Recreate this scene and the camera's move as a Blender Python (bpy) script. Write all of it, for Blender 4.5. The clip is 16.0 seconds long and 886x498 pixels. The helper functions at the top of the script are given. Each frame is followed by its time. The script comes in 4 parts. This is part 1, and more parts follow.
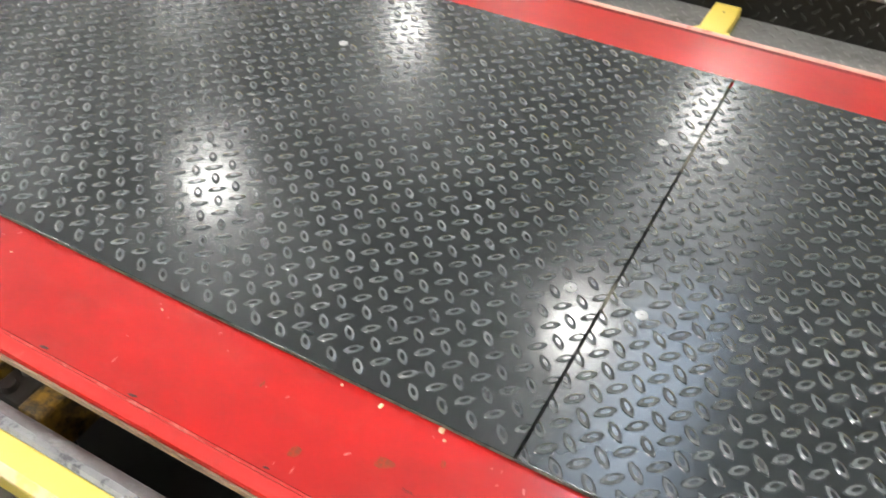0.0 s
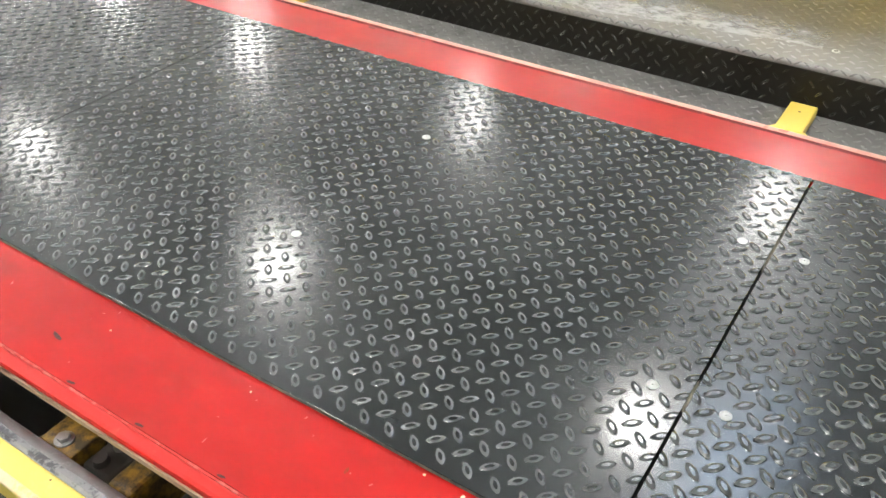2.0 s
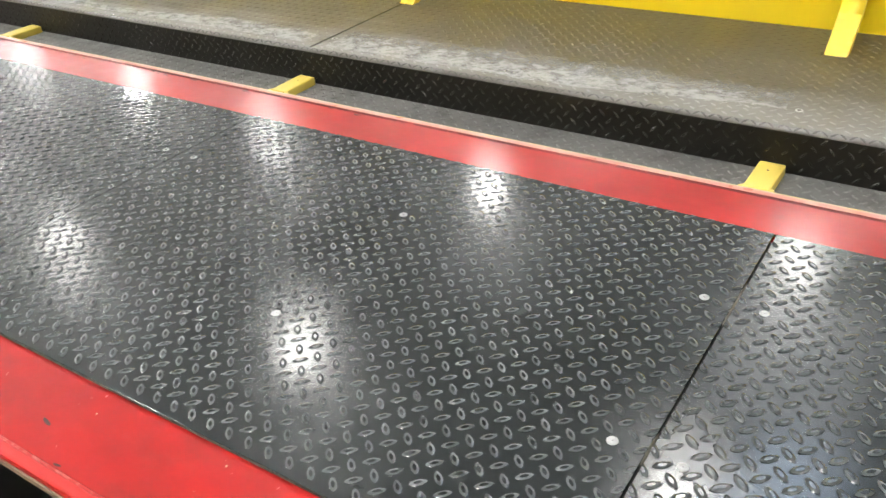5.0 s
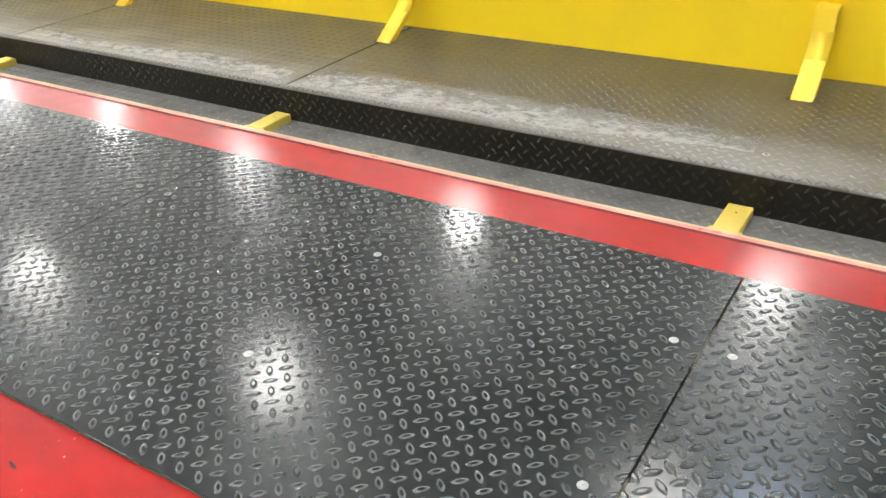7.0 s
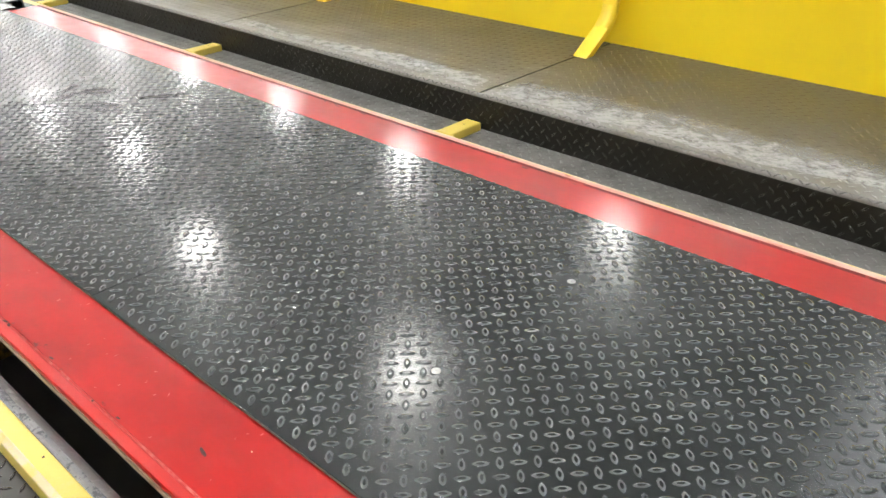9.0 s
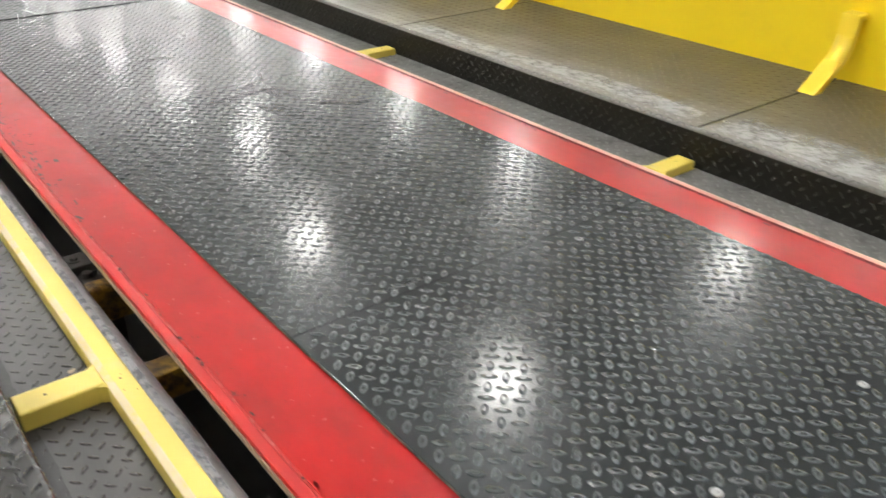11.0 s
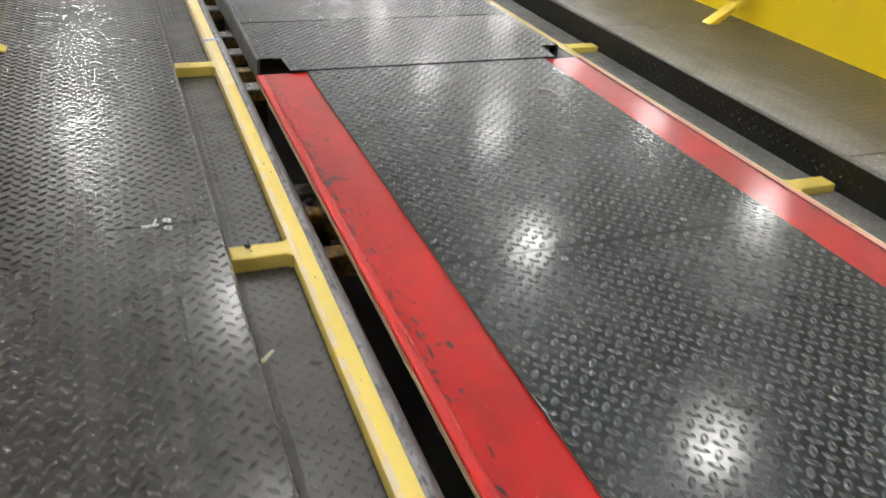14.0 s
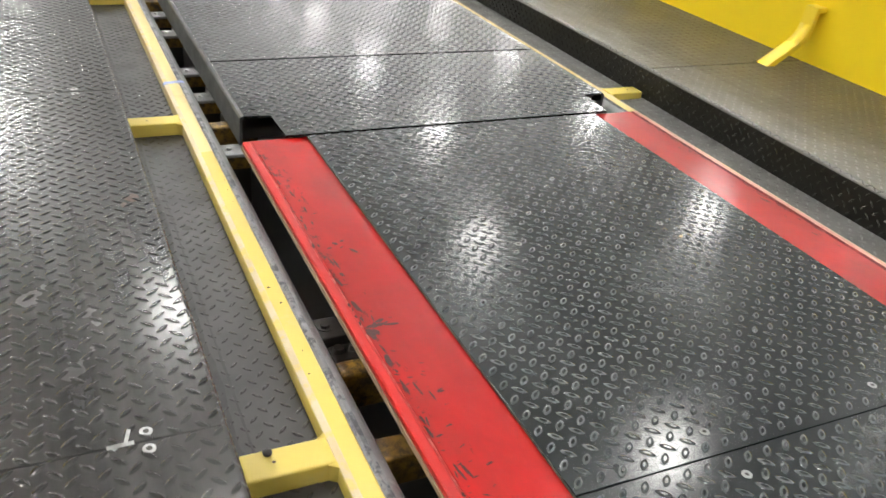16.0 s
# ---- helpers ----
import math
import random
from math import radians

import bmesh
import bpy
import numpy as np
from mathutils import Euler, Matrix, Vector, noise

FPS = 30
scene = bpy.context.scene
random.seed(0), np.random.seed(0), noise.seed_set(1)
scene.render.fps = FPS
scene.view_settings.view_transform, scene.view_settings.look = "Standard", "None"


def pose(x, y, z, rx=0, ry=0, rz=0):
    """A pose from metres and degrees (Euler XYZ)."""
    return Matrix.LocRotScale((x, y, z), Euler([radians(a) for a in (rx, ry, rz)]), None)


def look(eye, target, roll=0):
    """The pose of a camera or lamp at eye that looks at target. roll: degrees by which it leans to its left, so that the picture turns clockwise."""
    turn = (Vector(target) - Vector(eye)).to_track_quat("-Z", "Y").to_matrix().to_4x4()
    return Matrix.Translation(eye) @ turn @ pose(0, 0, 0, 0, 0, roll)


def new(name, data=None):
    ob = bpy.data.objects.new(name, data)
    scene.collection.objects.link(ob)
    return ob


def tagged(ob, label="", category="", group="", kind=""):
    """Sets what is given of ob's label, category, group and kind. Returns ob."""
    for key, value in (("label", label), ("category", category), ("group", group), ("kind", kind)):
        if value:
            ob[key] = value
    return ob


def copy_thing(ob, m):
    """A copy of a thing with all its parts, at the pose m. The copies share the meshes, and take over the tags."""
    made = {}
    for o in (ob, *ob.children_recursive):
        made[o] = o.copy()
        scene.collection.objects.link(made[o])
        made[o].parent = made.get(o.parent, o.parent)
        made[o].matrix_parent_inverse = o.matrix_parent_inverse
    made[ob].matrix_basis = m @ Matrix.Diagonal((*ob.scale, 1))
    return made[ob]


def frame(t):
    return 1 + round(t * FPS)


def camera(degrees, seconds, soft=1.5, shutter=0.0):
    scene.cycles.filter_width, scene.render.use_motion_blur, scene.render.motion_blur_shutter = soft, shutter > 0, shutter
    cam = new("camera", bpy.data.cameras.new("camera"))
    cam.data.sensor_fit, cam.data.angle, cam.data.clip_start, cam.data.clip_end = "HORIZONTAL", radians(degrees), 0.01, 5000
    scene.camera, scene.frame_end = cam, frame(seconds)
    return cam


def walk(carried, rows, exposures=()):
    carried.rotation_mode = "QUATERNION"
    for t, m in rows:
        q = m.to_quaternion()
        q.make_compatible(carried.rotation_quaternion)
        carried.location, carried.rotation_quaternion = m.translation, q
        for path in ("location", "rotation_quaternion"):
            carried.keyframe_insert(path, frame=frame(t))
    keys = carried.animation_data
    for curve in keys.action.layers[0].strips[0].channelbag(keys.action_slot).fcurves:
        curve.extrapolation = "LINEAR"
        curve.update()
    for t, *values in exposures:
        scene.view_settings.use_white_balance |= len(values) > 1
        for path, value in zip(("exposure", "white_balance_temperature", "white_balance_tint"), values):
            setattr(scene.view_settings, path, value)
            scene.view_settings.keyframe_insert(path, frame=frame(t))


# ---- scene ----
# ============ camera and walk ============
cam = camera(55.6, 16.0, soft=1.5, shutter=0.5)
PATH = [
    (0, (-0.67, -0.23, 1.06), (0.624, 0.464, -0.298), 1.5),
    (0.5, (-0.687, -0.214, 1.079), (0.618, 0.578, -0.213), 0.9),
    (1, (-0.696, -0.205, 1.083), (0.613, 0.635, -0.174), 0.4),
    (1.5, (-0.704, -0.201, 1.091), (0.615, 0.657, -0.143), 0.2),
    (2, (-0.708, -0.198, 1.095), (0.623, 0.68, -0.114), -0.2),
    (2.5, (-0.709, -0.207, 1.095), (0.63, 0.689, -0.089), -1.0),
    (3, (-0.71, -0.207, 1.102), (0.635, 0.709, -0.062), -1.6),
    (3.2, (-0.713, -0.207, 1.102), (0.634, 0.721, -0.05), -1.8),
    (5.3, (-0.699, -0.361, 1.145), (0.694, 0.618, 0.095), -4.8),
    (5.5, (-0.702, -0.364, 1.163), (0.707, 0.584, 0.106), -4.7),
    (6, (-0.699, -0.364, 1.181), (0.736, 0.588, 0.165), -3.7),
    (6.5, (-0.707, -0.364, 1.175), (0.736, 0.585, 0.166), -3.3),
    (7, (-0.696, -0.351, 1.158), (0.754, 0.601, 0.161), -2.9),
    (7.5, (-0.69, -0.318, 1.145), (0.744, 0.663, 0.155), -2.1),
    (8, (-0.667, -0.237, 1.15), (0.671, 0.869, 0.159), -1.5),
    (8.2, (-0.675, -0.212, 1.146), (0.629, 0.939, 0.159), -1.5),
    (10.3, (-0.708, -0.108, 1.153), (0.465, 1.205, 0.205), -1.4),
    (10.5, (-0.686, -0.008, 1.126), (0.415, 1.361, 0.169), -1.0),
    (11, (-0.714, 0.325, 1.11), (0.37, 1.705, 0.149), 0.3),
    (11.5, (-0.762, 0.485, 1.126), (0.217, 1.939, 0.162), 0.5),
    (12, (-0.785, 0.536, 1.137), (0.132, 2.028, 0.171), 0.8),
    (12.5, (-0.776, 0.689, 1.165), (-0.002, 2.236, 0.161), 2.0),
    (13, (-0.713, 0.985, 1.18), (-0.105, 2.598, 0.165), 2.3),
    (13.5, (-0.738, 1.274, 1.2), (-0.171, 2.902, 0.186), 3.1),
    (14, (-0.794, 1.66, 1.238), (-0.134, 3.269, 0.251), 3.9),
    (14.5, (-0.757, 1.971, 1.214), (-0.12, 3.596, 0.238), 4.8),
    (15, (-0.695, 2.271, 1.217), (-0.079, 3.889, 0.217), 5.0),
    (15.5, (-0.744, 2.488, 1.175), (-0.052, 4.104, 0.221), 5.4),
    (16, (-0.81, 2.697, 1.173), (-0.009, 4.24, 0.184), 6.3),
]
walk(cam, [(t, look(eye, target, roll)) for t, eye, target, roll in PATH],
     [(0.0, 0.22), (3.2, 0.17), (5.5, 0.08), (8.2, 0.05), (10.5, -0.11), (11.5, -0.17), (12.5, -0.33), (13.0, -0.40), (14.0, -0.49), (15.0, -0.49), (16.0, -0.22)])

# ============ world and light ============
world = bpy.data.worlds.new("hall_air")
scene.world = world
world.use_nodes = True
world.node_tree.nodes["Background"].inputs[0].default_value = (0.9, 0.95, 1.0, 1)
world.node_tree.nodes["Background"].inputs[1].default_value = 0.02
LAMP_POWER, ROOF_FILL_POWER = 145.0, 110.0


# ============ materials ============
def nodes_of(name):
    m = bpy.data.materials.new(name)
    m.use_nodes = True
    t = m.node_tree
    return m, t, t.nodes["Principled BSDF"]


def node(t, kind, **inputs):
    n = t.nodes.new(kind)
    for k, v in inputs.items():
        n.inputs[k].default_value = v
    return n


def noise_tex(t, scale, detail=4.0, rough=0.55, stretch=None):
    n = node(t, "ShaderNodeTexNoise", Scale=scale, Detail=detail, Roughness=rough)
    co = t.nodes.new("ShaderNodeTexCoord")
    mp = t.nodes.new("ShaderNodeMapping")
    if stretch:
        mp.inputs["Scale"].default_value = stretch
    t.links.new(co.outputs["Object"], mp.inputs["Vector"])
    t.links.new(mp.outputs[0], n.inputs["Vector"])
    return n


def ramp(t, src, lo, hi, c0, c1):
    r = t.nodes.new("ShaderNodeValToRGB")
    r.color_ramp.elements[0].position, r.color_ramp.elements[1].position = lo, hi
    r.color_ramp.elements[0].color = (*c0, 1) if len(c0) == 3 else c0
    r.color_ramp.elements[1].color = (*c1, 1) if len(c1) == 3 else c1
    t.links.new(src, r.inputs[0])
    return r


def mix(t, fac, a, b):
    m = t.nodes.new("ShaderNodeMix")
    m.data_type = "RGBA"
    for socket, value in ((m.inputs[0], fac), (m.inputs[6], a), (m.inputs[7], b)):
        if hasattr(value, "is_linked"):
            t.links.new(value, socket)
        elif isinstance(value, tuple):
            socket.default_value = (*value, 1)
        else:
            socket.default_value = value
    return m.outputs[2]


def bump(t, bsdf, parts):
    last = None
    for height, strength, distance in parts:
        b = node(t, "ShaderNodeBump", Strength=strength, Distance=distance)
        t.links.new(height, b.inputs["Height"])
        if last:
            t.links.new(last.outputs[0], b.inputs["Normal"])
        last = b
    t.links.new(last.outputs[0], bsdf.inputs["Normal"])


def surface(name, base, second, dirt, rough=(0.3, 0.5), metal=0.0, grain=180.0, patch=3.0, dirt_amount=(0.55, 0.75),
            relief=0.0004, wave=0.0, stretch=None, scratch=None, dust=None, ragged=8.0, grit=0.0, speck=None, spec=0.5, polish=None):
    """Base colour varied at two scales, stains of their own shape, uneven gloss, fine relief."""
    m, t, b = nodes_of(name)
    big, fine = noise_tex(t, patch, 5, 0.6, stretch), noise_tex(t, grain, 3, 0.6)
    c = mix(t, ramp(t, big.outputs[0], 0.35, 0.65, (0, 0, 0), (1, 1, 1)).outputs[0], base, second)
    stain = noise_tex(t, patch * 2.7, ragged, 0.68 if ragged > 5 else 0.5)
    c = mix(t, ramp(t, stain.outputs[0], *dirt_amount, (0, 0, 0), (1, 1, 1)).outputs[0], c, dirt)
    if dust:
        x_full, x_none, colour, amount = dust
        co = t.nodes.new("ShaderNodeTexCoord")
        sep = t.nodes.new("ShaderNodeSeparateXYZ")
        t.links.new(co.outputs["Object"], sep.inputs[0])
        band = t.nodes.new("ShaderNodeMapRange")
        for i, v in ((1, x_full), (2, x_none), (3, 0.32), (4, -0.16)):
            band.inputs[i].default_value = v
        t.links.new(sep.outputs[0], band.inputs[0])
        add = t.nodes.new("ShaderNodeMath")
        t.links.new(noise_tex(t, 5.0, 6, 0.66, (1.3, 0.45, 1.0)).outputs[0], add.inputs[0])
        t.links.new(band.outputs[0], add.inputs[1])
        c = mix(t, ramp(t, add.outputs[0], 0.50, 0.86, (0, 0, 0), (amount,) * 3).outputs[0], c, colour)
    if speck:
        s = noise_tex(t, 90, 5, 0.65)
        c = mix(t, ramp(t, s.outputs[0], speck[0], speck[0] + 0.12, (0, 0, 0), (0.7, 0.7, 0.7)).outputs[0], c, speck[1])
    if scratch:
        s = noise_tex(t, 14, 9, 0.75, (1.0, 0.22, 1.0))
        c = mix(t, ramp(t, s.outputs[0], scratch[0], scratch[0] + 0.012, (0, 0, 0), (1, 1, 1)).outputs[0], c, scratch[1])
    c = mix(t, ramp(t, fine.outputs[0], 0.3, 0.7, (0.0, 0.0, 0.0), (0.16, 0.16, 0.16)).outputs[0], c, second)
    t.links.new(c, b.inputs["Base Color"])
    r = ramp(t, stain.outputs[0], 0.3, 0.7, (rough[0],) * 3, (rough[1],) * 3)
    if polish:
        x_none, x_full, least = polish
        co = t.nodes.new("ShaderNodeTexCoord")
        sep = t.nodes.new("ShaderNodeSeparateXYZ")
        t.links.new(co.outputs["Object"], sep.inputs[0])
        wear = t.nodes.new("ShaderNodeMapRange")
        for i, v in ((1, x_none), (2, x_full), (3, 1.0), (4, least)):
            wear.inputs[i].default_value = v
        t.links.new(sep.outputs[0], wear.inputs[0])
        scale = t.nodes.new("ShaderNodeMath")
        scale.operation = "MULTIPLY"
        t.links.new(r.outputs[0], scale.inputs[0])
        t.links.new(wear.outputs[0], scale.inputs[1])
        t.links.new(scale.outputs[0], b.inputs["Roughness"])
    else:
        t.links.new(r.outputs[0], b.inputs["Roughness"])
    b.inputs["Metallic"].default_value = metal
    b.inputs["Specular IOR Level"].default_value = spec
    layers = [(fine.outputs[0], 0.35, relief)]
    if grit:
        layers.append((noise_tex(t, 75, 3, 0.6).outputs[0], 0.5, grit))
    if wave:
        layers.append((noise_tex(t, 2.2, 1, 0.4).outputs[0], 1.0, wave))
    bump(t, b, layers)
    return m


def red_paint():
    """Gloss red enamel, scuffed black along the outer rims, mostly far down the line."""
    m, t, b = nodes_of("gloss_red_paint")
    big, fine = noise_tex(t, 2.6, 6, 0.62, (1.0, 0.6, 1.0)), noise_tex(t, 70, 3, 0.6)
    c = mix(t, ramp(t, big.outputs[0], 0.36, 0.66, (0, 0, 0), (1, 1, 1)).outputs[0], (0.45, 0.0100, 0.0090), (0.29, 0.0088, 0.0082))
    smudge = noise_tex(t, 9.0, 7, 0.7, (1.0, 0.55, 1.0))
    c = mix(t, ramp(t, smudge.outputs[0], 0.46, 0.72, (0, 0, 0), (0.6, 0.6, 0.6)).outputs[0], c, (0.25, 0.016, 0.012))
    rub = noise_tex(t, 22, 6, 0.65, (1.0, 0.5, 1.0))
    c = mix(t, ramp(t, rub.outputs[0], 0.52, 0.80, (0, 0, 0), (0.26, 0.26, 0.26)).outputs[0], c, (0.42, 0.040, 0.030))
    stroke = noise_tex(t, 60, 5, 0.7, (0.12, 1.0, 1.0))
    c = mix(t, ramp(t, stroke.outputs[0], 0.5, 0.72, (0, 0, 0), (0.4, 0.4, 0.4)).outputs[0], c, (0.36, 0.010, 0.008))
    co = t.nodes.new("ShaderNodeTexCoord")
    sep = t.nodes.new("ShaderNodeSeparateXYZ")
    t.links.new(co.outputs["Object"], sep.inputs[0])
    off = node(t, "ShaderNodeMath")
    off.operation = "SUBTRACT"
    off.inputs[1].default_value = 0.61
    t.links.new(sep.outputs[0], off.inputs[0])
    far = t.nodes.new("ShaderNodeMath")
    far.operation = "ABSOLUTE"
    t.links.new(off.outputs[0], far.inputs[0])
    rim = ramp(t, far.outputs[0], 0.62, 0.80, (0, 0, 0), (1, 1, 1))
    along = t.nodes.new("ShaderNodeMapRange")
    along.inputs[1].default_value, along.inputs[2].default_value = -0.5, 5.0
    along.inputs[3].default_value, along.inputs[4].default_value = 0.08, 0.18
    t.links.new(sep.outputs[1], along.inputs[0])
    gain = t.nodes.new("ShaderNodeMath")
    gain.operation = "MULTIPLY"
    t.links.new(rim.outputs[0], gain.inputs[0])
    t.links.new(along.outputs[0], gain.inputs[1])
    scuff = noise_tex(t, 40, 9, 0.75, (1.0, 0.38, 1.0))
    total = t.nodes.new("ShaderNodeMath")
    t.links.new(scuff.outputs[0], total.inputs[0])
    t.links.new(gain.outputs[0], total.inputs[1])
    marks = ramp(t, total.outputs[0], 0.735, 0.765, (0, 0, 0), (1, 1, 1))
    c = mix(t, marks.outputs[0], c, (0.10, 0.014, 0.011))
    stain = noise_tex(t, 13, 5, 0.66)
    c = mix(t, ramp(t, stain.outputs[0], 0.755, 0.79, (0, 0, 0), (0.7, 0.7, 0.7)).outputs[0], c, (0.16, 0.05, 0.03))
    t.links.new(c, b.inputs["Base Color"])
    t.links.new(ramp(t, rub.outputs[0], 0.3, 0.75, (0.30,) * 3, (0.40,) * 3).outputs[0], b.inputs["Roughness"])
    b.inputs["Specular IOR Level"].default_value = 0.10
    b.inputs["Coat Weight"].default_value, b.inputs["Coat Roughness"].default_value, b.inputs["Coat IOR"].default_value = 0.66, 0.145, 1.5
    bump(t, b, [(fine.outputs[0], 0.3, 0.0003), (noise_tex(t, 7, 4, 0.55).outputs[0], 0.7, 0.0015), (marks.outputs[0], -0.4, 0.0006)])
    return m


